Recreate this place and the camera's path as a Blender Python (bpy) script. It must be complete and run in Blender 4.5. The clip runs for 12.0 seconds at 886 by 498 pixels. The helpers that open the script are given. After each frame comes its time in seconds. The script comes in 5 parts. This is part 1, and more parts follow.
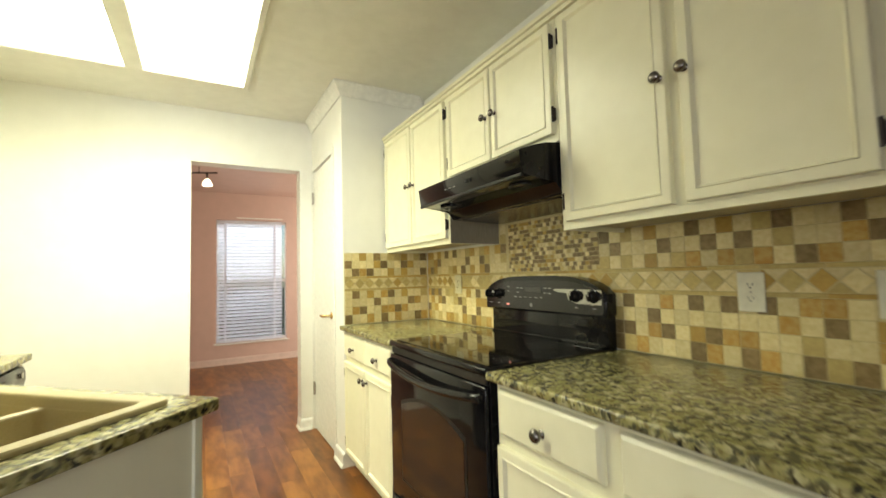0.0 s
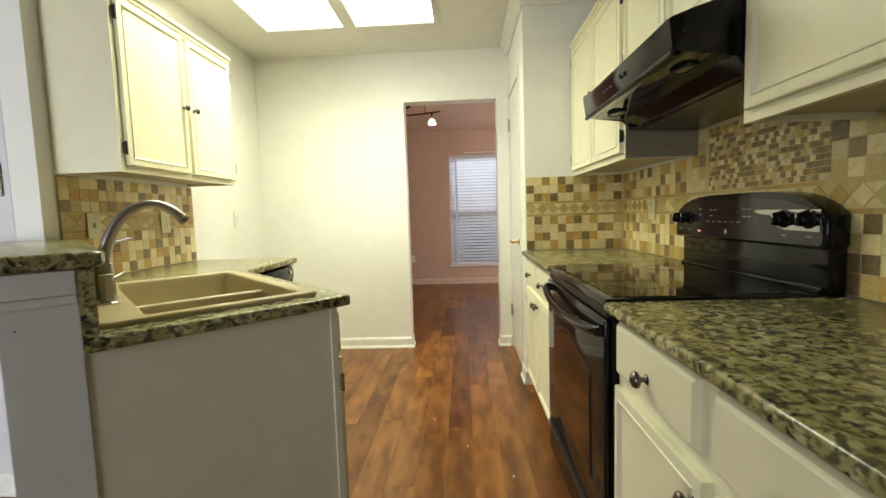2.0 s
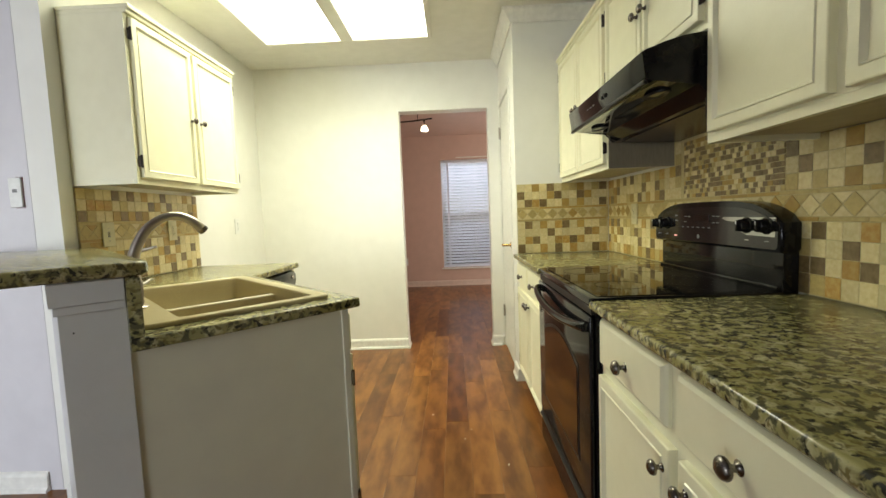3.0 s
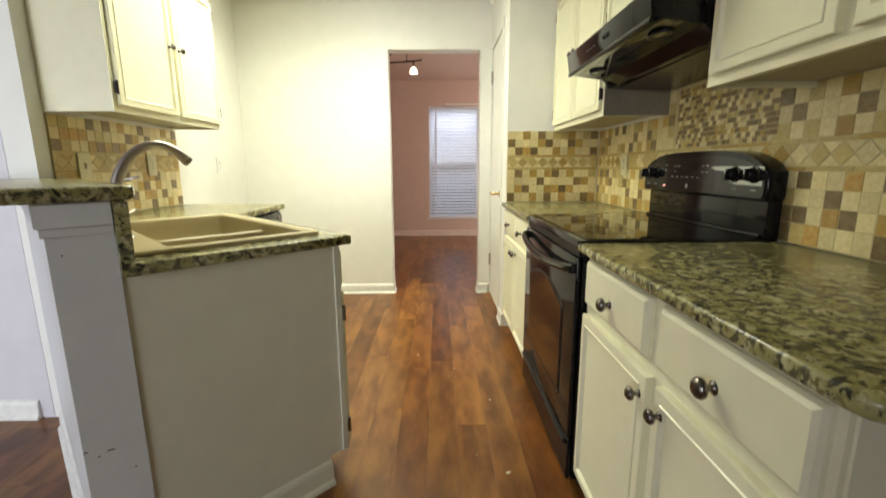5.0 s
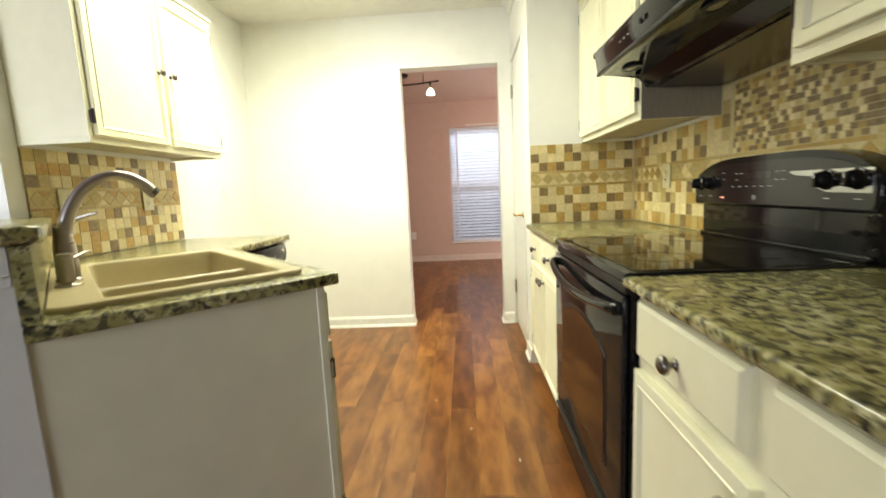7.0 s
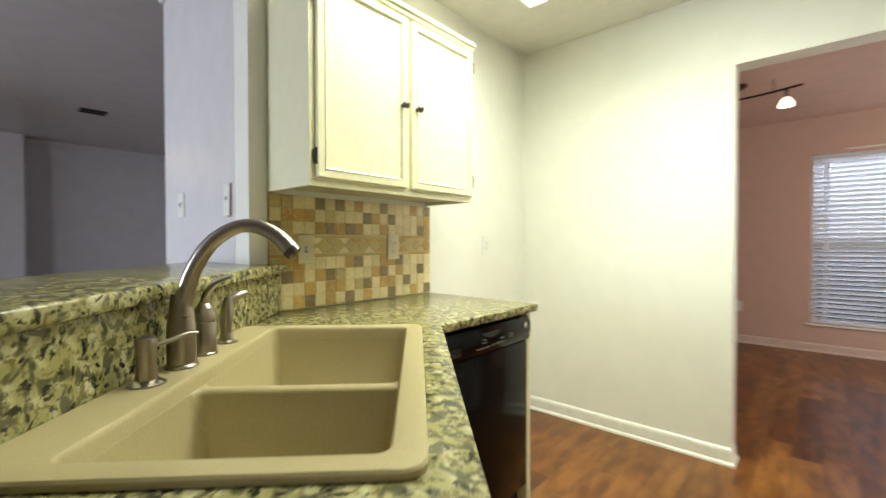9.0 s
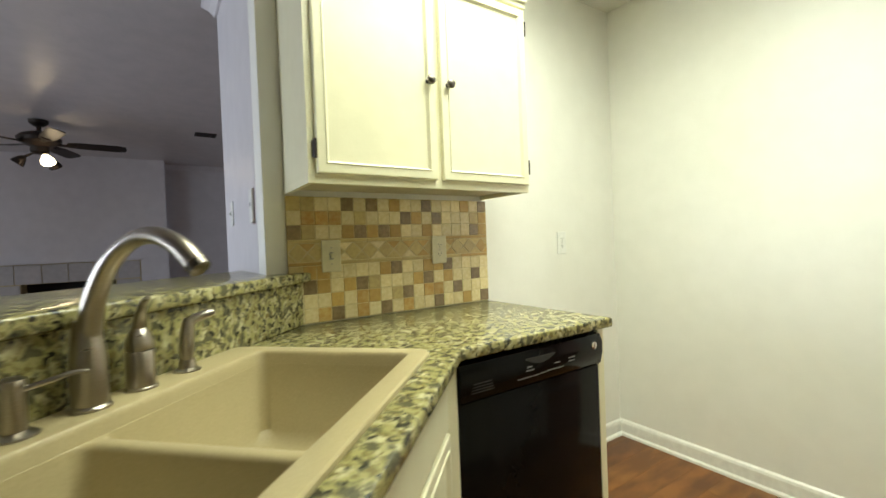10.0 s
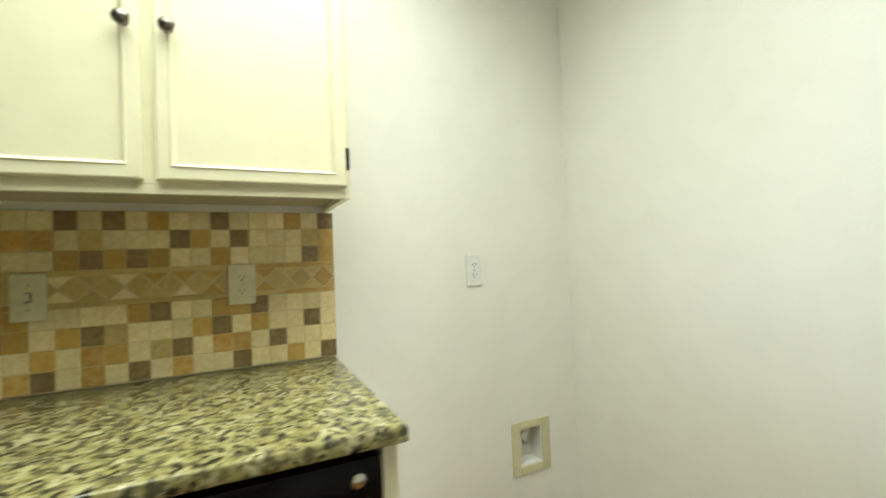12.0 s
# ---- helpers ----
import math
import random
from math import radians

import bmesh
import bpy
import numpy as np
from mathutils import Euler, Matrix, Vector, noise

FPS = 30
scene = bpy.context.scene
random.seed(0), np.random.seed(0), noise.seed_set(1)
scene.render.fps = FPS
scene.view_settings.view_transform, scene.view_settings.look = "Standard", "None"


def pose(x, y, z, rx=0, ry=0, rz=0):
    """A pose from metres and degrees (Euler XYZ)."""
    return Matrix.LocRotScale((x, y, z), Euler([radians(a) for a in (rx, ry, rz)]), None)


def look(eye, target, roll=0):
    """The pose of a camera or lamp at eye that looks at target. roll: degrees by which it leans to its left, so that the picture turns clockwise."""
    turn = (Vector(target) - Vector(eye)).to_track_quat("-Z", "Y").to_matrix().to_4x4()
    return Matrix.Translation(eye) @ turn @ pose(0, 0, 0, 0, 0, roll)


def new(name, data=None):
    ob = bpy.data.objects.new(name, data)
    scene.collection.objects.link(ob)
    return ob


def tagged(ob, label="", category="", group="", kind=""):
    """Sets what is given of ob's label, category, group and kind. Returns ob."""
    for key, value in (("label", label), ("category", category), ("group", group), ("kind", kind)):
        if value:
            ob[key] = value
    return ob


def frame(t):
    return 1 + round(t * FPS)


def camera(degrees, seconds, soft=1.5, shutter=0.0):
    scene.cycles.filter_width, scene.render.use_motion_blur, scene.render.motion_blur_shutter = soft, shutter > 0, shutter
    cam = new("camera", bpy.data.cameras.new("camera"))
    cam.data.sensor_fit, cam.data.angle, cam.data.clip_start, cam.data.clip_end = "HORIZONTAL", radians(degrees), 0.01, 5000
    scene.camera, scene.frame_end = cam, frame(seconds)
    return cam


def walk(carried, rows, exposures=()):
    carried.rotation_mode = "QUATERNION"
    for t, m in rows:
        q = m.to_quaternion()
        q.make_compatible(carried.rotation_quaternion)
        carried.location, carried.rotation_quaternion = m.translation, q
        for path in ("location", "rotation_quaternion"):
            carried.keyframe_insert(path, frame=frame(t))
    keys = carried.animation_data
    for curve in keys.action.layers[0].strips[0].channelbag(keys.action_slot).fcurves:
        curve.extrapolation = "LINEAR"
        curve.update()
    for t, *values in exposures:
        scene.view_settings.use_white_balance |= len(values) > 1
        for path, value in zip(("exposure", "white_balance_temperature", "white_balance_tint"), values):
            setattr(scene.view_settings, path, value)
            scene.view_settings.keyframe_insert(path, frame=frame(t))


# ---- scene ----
cam = camera(92.4, 12.0, shutter=0.6)
METRES, EYE, TILT, LEAN, TURN = 3.3, 1.19, 0.0, 0.0, -29.8
ROWS = [
    (0.0, 0.0, 0.0, 0.0, 0.1, 3.51, 1.55),
    (0.5, 0.0432, 0.0533, 0.0015, 7.11, 5.61, 2.21),
    (1.0, 0.0649, 0.0738, 0.0021, 17.63, 4.64, 3.02),
    (1.5, 0.0936, 0.0683, -0.0071, 28.83, 0.26, 2.25),
    (2.0, 0.111, 0.0498, -0.0171, 32.41, -4.63, 1.82),
    (2.5, 0.1219, 0.0238, -0.0096, 31.22, -4.36, 2.62),
    (4.5, 0.1204, -0.0028, -0.0127, 30.29, -5.66, 0.21),
    (5.0, 0.1174, 0.003, -0.0222, 29.09, -10.83, 0.27),
    (5.5, 0.1148, 0.0068, -0.0262, 29.04, -12.97, 0.43),
    (6.0, 0.1133, 0.0133, -0.0271, 29.5, -13.3, 0.44),
    (6.5, 0.1069, 0.0427, -0.0266, 30.9, -12.06, 1.32),
    (7.0, 0.0922, 0.0859, -0.0256, 32.63, -7.7, 2.68),
    (7.5, 0.0509, 0.1313, -0.0215, 38.19, -5.31, 2.08),
    (9.5, -0.1016, 0.3308, -0.0069, 80.71, -0.79, 0.83),
    (10.0, -0.138, 0.381, -0.0072, 86.23, -0.84, 2.22),
    (10.5, -0.1754, 0.4392, -0.0016, 89.12, 0.86, 2.21),
    (11.0, -0.2283, 0.4816, -0.004, 90.74, 0.95, 2.55),
    (11.5, -0.2827, 0.5394, -0.0007, 90.81, 0.03, 2.17),
    (12.0, -0.3243, 0.6177, 0.001, 94.39, 1.16, 2.19),
]
# seconds, stops, kelvin, tint
EXPOSURES = [(0.0, 0.36, 7150, 3), (0.5, 0.28, 7050, 3), (1.0, 0.20, 6950, 4), (1.5, 0.06, 7000, 4), (2.0, -0.14, 6950, 5), (2.5, -0.14, 6850, 5), (4.5, -0.02, 6750, 6),
             (5.5, 0.06, 6750, 8), (6.5, 0.30, 6700, 8), (7.0, 0.36, 6700, 7), (7.5, 0.38, 6650, 8), (9.5, -0.26, 6450, 4), (10.0, -0.30, 6400, 4), (10.5, -0.29, 6350, 5), (11.0, -0.36, 6300, 5), (11.5, -0.46, 6200, 5), (12.0, -0.60, 6100, 6)]
walk(cam, [(t, pose(0, 0, EYE, TILT, LEAN, TURN) @ pose(METRES * x, METRES * y, METRES * z, 90 + pitch, roll, yaw)) for t, x, y, z, yaw, pitch, roll in ROWS], EXPOSURES)

# ---- world and light ----
KITCHEN, DAY, FAN = 5.6, 58.0, 60.0
world = bpy.data.worlds.new("world")
scene.world = world
world.use_nodes = True
sky = world.node_tree.nodes.new("ShaderNodeTexSky")
sky.sky_type, sky.sun_disc = "NISHITA", False
sky.sun_elevation, sky.sun_rotation = radians(40), radians(200)
world.node_tree.links.new(sky.outputs[0], world.node_tree.nodes["Background"].inputs[0])
world.node_tree.nodes["Background"].inputs[1].default_value = 0.1
scene.view_settings.exposure = 0.0


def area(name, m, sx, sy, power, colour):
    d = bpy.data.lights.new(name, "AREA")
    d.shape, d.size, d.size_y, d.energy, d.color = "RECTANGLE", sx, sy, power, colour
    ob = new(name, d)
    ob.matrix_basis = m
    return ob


# daylight by an unseen living-room window behind the walk and by the dining-room window
lamp = area("unseen_window_light", look((-2.6, -2.72, 1.25), (-2.6, 0, 0.90)), 1.5, 1.6, DAY * 1.25, (0.80, 0.86, 1.0))
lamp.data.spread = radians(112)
# added lamp, no window known here: lifts the living room's walls and ceiling
area("unseen_window_light", look((-5.3, -2.72, 1.35), (-5.3, 0, 1.2)), 1.8, 1.6, DAY * 0.55, (0.84, 0.88, 1.0))
area("sky_daylight", look((0.62, 8.0, 3.3), (0.62, 6.9, 1.2)), 2.0, 1.2, DAY * 3.6, (0.82, 0.88, 1.0))
# added fill lamp at an unseen side opening, brightens the dining-room walls
area("unseen_window_light", look((2.97, 5.3, 1.3), (0, 5.6, 1.3)), 1.2, 1.4, DAY * 1.15, (1.0, 0.91, 0.84))
# the two lensed panels of the kitchen's ceiling light throw most of their light downwards
for px in (-0.664, -0.031):
    lamp = area("ceiling_panel_light", pose(px, 2.39, 2.4585), 0.53, 1.20, 16.5, (0.95, 0.97, 0.81))
    lamp.data.spread = radians(138)


# ---- materials ----
def mat(name, colour, rough=0.5, metal=0.0, second=None, scale=20.0, detail=4.0, bump=0.0, bump_scale=None, vary=0.0, spec=0.5, coat=0.0, stretch=(1, 1, 1), wear=0.06, gloss=0.2):
    m = bpy.data.materials.new(name)
    m.use_nodes = True
    nt = m.node_tree
    n, l = nt.nodes, nt.links
    b = n["Principled BSDF"]
    b.inputs["Roughness"].default_value, b.inputs["Metallic"].default_value = rough, metal
    b.inputs["Specular IOR Level"].default_value, b.inputs["Coat Weight"].default_value = spec, coat
    tc, mp = n.new("ShaderNodeTexCoord"), n.new("ShaderNodeMapping")
    mp.inputs["Scale"].default_value = stretch
    l.new(tc.outputs["Object"], mp.inputs["Vector"])
    fine, broad = n.new("ShaderNodeTexNoise"), n.new("ShaderNodeTexNoise")
    for tex, sc in ((fine, scale), (broad, scale * 0.12)):
        tex.inputs["Scale"].default_value, tex.inputs["Detail"].default_value = sc, detail
        l.new(mp.outputs[0], tex.inputs["Vector"])
    mix = n.new("ShaderNodeMix")
    mix.data_type = "RGBA"
    mix.inputs["A"].default_value = (*colour, 1)
    mix.inputs["B"].default_value = (*(second or [c * 0.9 for c in colour]), 1)
    ramp = n.new("ShaderNodeMapRange")
    ramp.inputs["From Min"].default_value, ramp.inputs["From Max"].default_value = 0.35, 0.65
    l.new(fine.outputs[0], ramp.inputs["Value"])
    l.new(ramp.outputs[0], mix.inputs["Factor"])
    hsv = n.new("ShaderNodeHueSaturation")
    l.new(mix.outputs["Result"], hsv.inputs["Color"])
    val = n.new("ShaderNodeMapRange")
    val.inputs["To Min"].default_value, val.inputs["To Max"].default_value = 1 - wear, 1 + wear
    l.new(broad.outputs[0], val.inputs["Value"])
    if vary:
        info, rnd, mul = n.new("ShaderNodeObjectInfo"), n.new("ShaderNodeMapRange"), n.new("ShaderNodeMath")
        geo, tot, frac, off = n.new("ShaderNodeNewGeometry"), n.new("ShaderNodeMath"), n.new("ShaderNodeMath"), n.new("ShaderNodeMath")
        frac.operation, off.operation, off.inputs[1].default_value = "FRACT", "MULTIPLY", 37.0
        l.new(info.outputs["Random"], tot.inputs[0])
        l.new(geo.outputs["Random Per Island"], tot.inputs[1])
        l.new(tot.outputs[0], frac.inputs[0])
        l.new(frac.outputs[0], off.inputs[0])
        l.new(off.outputs[0], mp.inputs["Location"])
        rnd.inputs["To Min"].default_value, rnd.inputs["To Max"].default_value = 1 - vary, 1 + vary
        mul.operation = "MULTIPLY"
        l.new(frac.outputs[0], rnd.inputs["Value"])
        l.new(rnd.outputs[0], mul.inputs[0])
        l.new(val.outputs[0], mul.inputs[1])
        l.new(mul.outputs[0], hsv.inputs["Value"])
    else:
        l.new(val.outputs[0], hsv.inputs["Value"])
    l.new(hsv.outputs[0], b.inputs["Base Color"])
    rr = n.new("ShaderNodeMapRange")
    rr.inputs["To Min"].default_value, rr.inputs["To Max"].default_value = max(0.02, rough * (1 - gloss)), min(1, rough * (1 + gloss))
    l.new(broad.outputs[0], rr.inputs["Value"])
    l.new(rr.outputs[0], b.inputs["Roughness"])
    if bump:
        bt, bn = n.new("ShaderNodeTexNoise"), n.new("ShaderNodeBump")
        bt.inputs["Scale"].default_value, bt.inputs["Detail"].default_value = bump_scale or scale * 3, 3
        l.new(mp.outputs[0], bt.inputs["Vector"])
        bn.inputs["Strength"].default_value, bn.inputs["Distance"].default_value = bump, 0.004
        l.new(bt.outputs[0], bn.inputs["Height"])
        l.new(bn.outputs[0], b.inputs["Normal"])
    return m


def glow(name, colour, power):
    m = bpy.data.materials.new(name)
    m.use_nodes = True
    b = m.node_tree.nodes["Principled BSDF"]
    b.inputs["Base Color"].default_value = (0.8, 0.8, 0.8, 1)
    b.inputs["Emission Color"].default_value, b.inputs["Emission Strength"].default_value = (*colour, 1), power
    return m


def granite():
    m = bpy.data.materials.new("granite")
    m.use_nodes = True
    n, l = m.node_tree.nodes, m.node_tree.links
    b = n["Principled BSDF"]
    b.inputs["Roughness"].default_value, b.inputs["Coat Weight"].default_value = 0.20, 0.0
    tc, warp = n.new("ShaderNodeTexCoord"), n.new("ShaderNodeTexNoise")
    warp.inputs["Scale"].default_value, warp.inputs["Detail"].default_value = 26, 3
    l.new(tc.outputs["Object"], warp.inputs["Vector"])
    add = n.new("ShaderNodeMix")
    add.data_type, add.blend_type = "RGBA", "ADD"
    add.inputs["Factor"].default_value = 0.035
    l.new(tc.outputs["Object"], add.inputs["A"])
    l.new(warp.outputs["Color"], add.inputs["B"])

    def spots(kind, scale, lo, hi):
        t = n.new(kind)
        t.inputs["Scale"].default_value, t.inputs["Detail"].default_value = scale, 3
        l.new(add.outputs["Result"], t.inputs["Vector"])
        r = n.new("ShaderNodeMapRange")
        r.inputs["From Min"].default_value, r.inputs["From Max"].default_value = lo, hi
        l.new(t.outputs[0], r.inputs["Value"])
        return r.outputs[0]

    def layer(under, colour, fac):
        x = n.new("ShaderNodeMix")
        x.data_type = "RGBA"
        if isinstance(under, tuple):
            x.inputs["A"].default_value = (*under, 1)
        else:
            l.new(under, x.inputs["A"])
        x.inputs["B"].default_value = (*colour, 1)
        l.new(fac, x.inputs["Factor"])
        return x.outputs["Result"]

    c = layer((0.31, 0.285, 0.115), (0.52, 0.48, 0.28), spots("ShaderNodeTexNoise", 38, 0.46, 0.62))
    c = layer(c, (0.17, 0.14, 0.05), spots("ShaderNodeTexNoise", 76, 0.49, 0.62))
    c = layer(c, (0.10, 0.095, 0.05), spots("ShaderNodeTexNoise", 44, 0.52, 0.60))
    c = layer(c, (0.026, 0.025, 0.016), spots("ShaderNodeTexNoise", 62, 0.56, 0.63))
    l.new(c, b.inputs["Base Color"])
    return m


M_WALL = mat("wall_paint", (0.80, 0.79, 0.730), 0.55, second=(0.775, 0.765, 0.705), scale=9, bump=0.10, bump_scale=90, wear=0.02)
M_CEIL = mat("ceiling_paint", (0.76, 0.75, 0.68), 0.7, second=(0.72, 0.71, 0.64), scale=12, bump=0.25, bump_scale=60, wear=0.02)
M_LIV = mat("living_paint", (0.66, 0.64, 0.66), 0.32, second=(0.62, 0.60, 0.62), scale=8, bump=0.35, bump_scale=22, wear=0.03)
M_LIVC = mat("living_ceiling_paint", (0.60, 0.57, 0.57), 0.36, second=(0.55, 0.53, 0.53), gloss=0.08, scale=8, bump=0.55, bump_scale=16, wear=0.03)
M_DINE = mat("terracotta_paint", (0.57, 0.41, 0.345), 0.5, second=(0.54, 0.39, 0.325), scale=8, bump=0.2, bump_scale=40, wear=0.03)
M_TRIM = mat("white_trim", (0.82, 0.81, 0.75), 0.32, scale=30, bump=0.05, wear=0.03)
M_CAB = mat("cream_cabinet_paint", (0.80, 0.768, 0.560), 0.30, second=(0.77, 0.738, 0.530), scale=14, bump=0.06, bump_scale=120, wear=0.03)
# darker tan for unpainted cabinet bottoms, their shade mixed into the colour
M_CABD = mat("shaded_cabinet_bottom", (0.52, 0.46, 0.33), 0.5, scale=20, wear=0.05)
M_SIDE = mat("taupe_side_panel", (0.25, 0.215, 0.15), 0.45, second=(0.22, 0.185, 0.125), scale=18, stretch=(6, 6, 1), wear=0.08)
# the cabinets' cream, darker and greyer: the end panel's shade is in the colour
M_PANEL = mat("shaded_cream_paint", (0.66, 0.63, 0.50), 0.36, second=(0.63, 0.60, 0.48), scale=10, bump=0.08, wear=0.04)
M_PONY = mat("pony_wall_paint", (0.68, 0.68, 0.67), 0.42, second=(0.64, 0.64, 0.63), scale=10, bump=0.15, bump_scale=60, wear=0.04)
M_GRANITE = granite()
M_BLACK = mat("black_enamel", (0.006, 0.0055, 0.006), 0.08, second=(0.009, 0.0085, 0.0085), scale=30, spec=0.25)
M_BLACKM = mat("black_plastic", (0.010, 0.0095, 0.0095), 0.35, scale=60, bump=0.05, spec=0.25)
M_DWBLACK = mat("black_gloss_panel", (0.004, 0.0036, 0.0036), 0.12, second=(0.005, 0.0045, 0.0045), scale=20, spec=0.10)
M_GLASS = mat("black_glass", (0.005, 0.005, 0.005), 0.045, scale=5, spec=0.6)
M_STEEL = mat("brushed_nickel", (0.42, 0.38, 0.33), 0.30, 1.0, second=(0.36, 0.33, 0.29), scale=160, stretch=(1, 1, 8), wear=0.06)
M_PEWTER = mat("dark_pewter", (0.22, 0.20, 0.18), 0.26, 1.0, second=(0.14, 0.125, 0.11), scale=60, wear=0.1)
M_BRASS = mat("brass", (0.72, 0.52, 0.22), 0.25, 1.0, scale=60)
M_BRONZE = mat("oil_rubbed_bronze", (0.030, 0.022, 0.017), 0.45, 0.6, scale=40)
M_SINK = mat("beige_composite", (0.46, 0.385, 0.215), 0.34, second=(0.42, 0.35, 0.19), scale=220, bump=0.06, wear=0.04)
M_PLATE = mat("almond_plastic", (0.64, 0.59, 0.38), 0.35, scale=40, wear=0.02)
M_WPLATE = mat("white_plastic", (0.80, 0.80, 0.76), 0.35, scale=40, wear=0.02)
M_IVORY = mat("ivory_plastic", (0.72, 0.69, 0.56), 0.35, scale=40, wear=0.02)
M_HOLE = mat("dark_slot", (0.02, 0.02, 0.02), 0.6)
M_GROUT = mat("tile_grout", (0.56, 0.47, 0.25), 0.9, second=(0.50, 0.42, 0.22), scale=90, bump=0.3)
M_BLIND = mat("white_blind_slat", (0.82, 0.83, 0.86), 0.4, scale=20, wear=0.02)
M_BRICKT = mat("pale_hearth_tile", (0.50, 0.48, 0.47), 0.4, scale=20, vary=0.04)
M_SOOT = mat("soot_black", (0.01, 0.01, 0.01), 0.8)
M_LAMP = glow("light_diffuser", (0.95, 0.97, 0.81), KITCHEN)
M_SHADE = glow("lit_glass_shade", (1.0, 0.76, 0.48), 15.0)
M_SHADE2 = glow("lit_track_shade", (1.0, 0.82, 0.62), 4.0)
M_BULB = glow("warm_bulb", (1.0, 0.72, 0.42), FAN)
TILE = {
    "c": mat("cream_travertine", (0.71, 0.61, 0.335), 0.32, second=(0.62, 0.51, 0.24), scale=70, bump=0.25, vary=0.12),
    "t": mat("tan_travertine", (0.52, 0.405, 0.155), 0.32, second=(0.44, 0.33, 0.12), scale=70, bump=0.25, vary=0.12),
    "g": mat("gold_travertine", (0.47, 0.31, 0.078), 0.42, second=(0.41, 0.255, 0.06), scale=60, bump=0.25, vary=0.15),
    "o": mat("amber_travertine", (0.43, 0.235, 0.045), 0.42, second=(0.51, 0.35, 0.11), scale=60, bump=0.25, vary=0.15),
    "b": mat("brown_travertine", (0.17, 0.112, 0.042), 0.36, second=(0.25, 0.175, 0.076), scale=60, bump=0.2, vary=0.18),
}
WOOD = [mat("laminate_plank", c, 0.285, second=s, scale=5, detail=3, stretch=(3.0, 0.9, 1), vary=0.16, wear=0.42, gloss=0.0, spec=0.36) for c, s in (
    ((0.222, 0.088, 0.022), (0.100, 0.034, 0.009)), ((0.275, 0.118, 0.030), (0.130, 0.047, 0.012)), ((0.175, 0.063, 0.016), (0.078, 0.026, 0.008)))]


# ---- mesh helpers ----
def thing(name, label, category, m=None, group="", kind=""):
    ob = tagged(new(name), label, category, group, kind)
    ob.matrix_basis = m or Matrix()
    return ob


def link_mesh(name, bm, material, smooth=None):
    me = bpy.data.meshes.new(name)
    bmesh.ops.recalc_face_normals(bm, faces=bm.faces)
    bm.to_mesh(me)
    bm.free()
    me.materials.append(material)
    if smooth:
        me.polygons.foreach_set("use_smooth", [True] * len(me.polygons))
        me.set_sharp_from_angle(angle=radians(smooth))
    return new(name, me)


def part(name, bm, material, parent, label="", smooth=None):
    ob = link_mesh(name, bm, material, smooth)
    ob.parent = parent
    return tagged(ob, label)


def structure(name, bm, material, label, category, smooth=None):
    return tagged(link_mesh(name, bm, material, smooth), label, category, kind="structure")


def box(x0, x1, y0, y1, z0, z1, bevel=0.0, bm=None, seg=2):
    own = bmesh.new()
    r = bmesh.ops.create_cube(own, size=1)
    bmesh.ops.scale(own, vec=(x1 - x0, y1 - y0, z1 - z0), verts=own.verts)
    bmesh.ops.translate(own, vec=((x0 + x1) / 2, (y0 + y1) / 2, (z0 + z1) / 2), verts=own.verts)
    if bevel:
        bmesh.ops.bevel(own, geom=own.edges[:], offset=bevel, segments=seg, profile=0.5, affect="EDGES")
    return merge(bm, own)


def merge(bm, own):
    if bm is None:
        return own
    me = bpy.data.meshes.new("tmp")
    own.to_mesh(me)
    own.free()
    bm.from_mesh(me)
    bpy.data.meshes.remove(me)
    return bm


def prism(poly, z0, z1, bevel=0.0, bm=None, m=None, seg=3):
    """A polygon in x, y raised from z0 to z1."""
    own = bmesh.new()
    lo = [own.verts.new((x, y, z0)) for x, y in poly]
    hi = [own.verts.new((x, y, z1)) for x, y in poly]
    own.faces.new(lo)
    top = own.faces.new(hi)
    k = len(poly)
    for i in range(k):
        own.faces.new((lo[i], lo[(i + 1) % k], hi[(i + 1) % k], hi[i]))
    if bevel:
        bmesh.ops.bevel(own, geom=[e for e in own.edges if abs(e.verts[0].co.z - e.verts[1].co.z) < 1e-6], offset=bevel, segments=seg, profile=0.5, affect="EDGES")
    if m is not None:
        own.transform(m)
    return merge(bm, own)


def lathe(profile, seg=20, m=None, bm=None):
    """A profile of (radius, height) turned about z."""
    own = bmesh.new()
    rings = []
    for r, z in profile:
        if r < 1e-5:
            rings.append([own.verts.new((0, 0, z))])
        else:
            rings.append([own.verts.new((r * math.cos(2 * math.pi * i / seg), r * math.sin(2 * math.pi * i / seg), z)) for i in range(seg)])
    for a, b in zip(rings, rings[1:]):
        for i in range(seg):
            j = (i + 1) % seg
            q = [a[i % len(a)], a[j % len(a)], b[j % len(b)], b[i % len(b)]]
            q = list(dict.fromkeys(q))
            if len(q) > 2:
                own.faces.new(q)
    if m is not None:
        own.transform(m)
    return merge(bm, own)


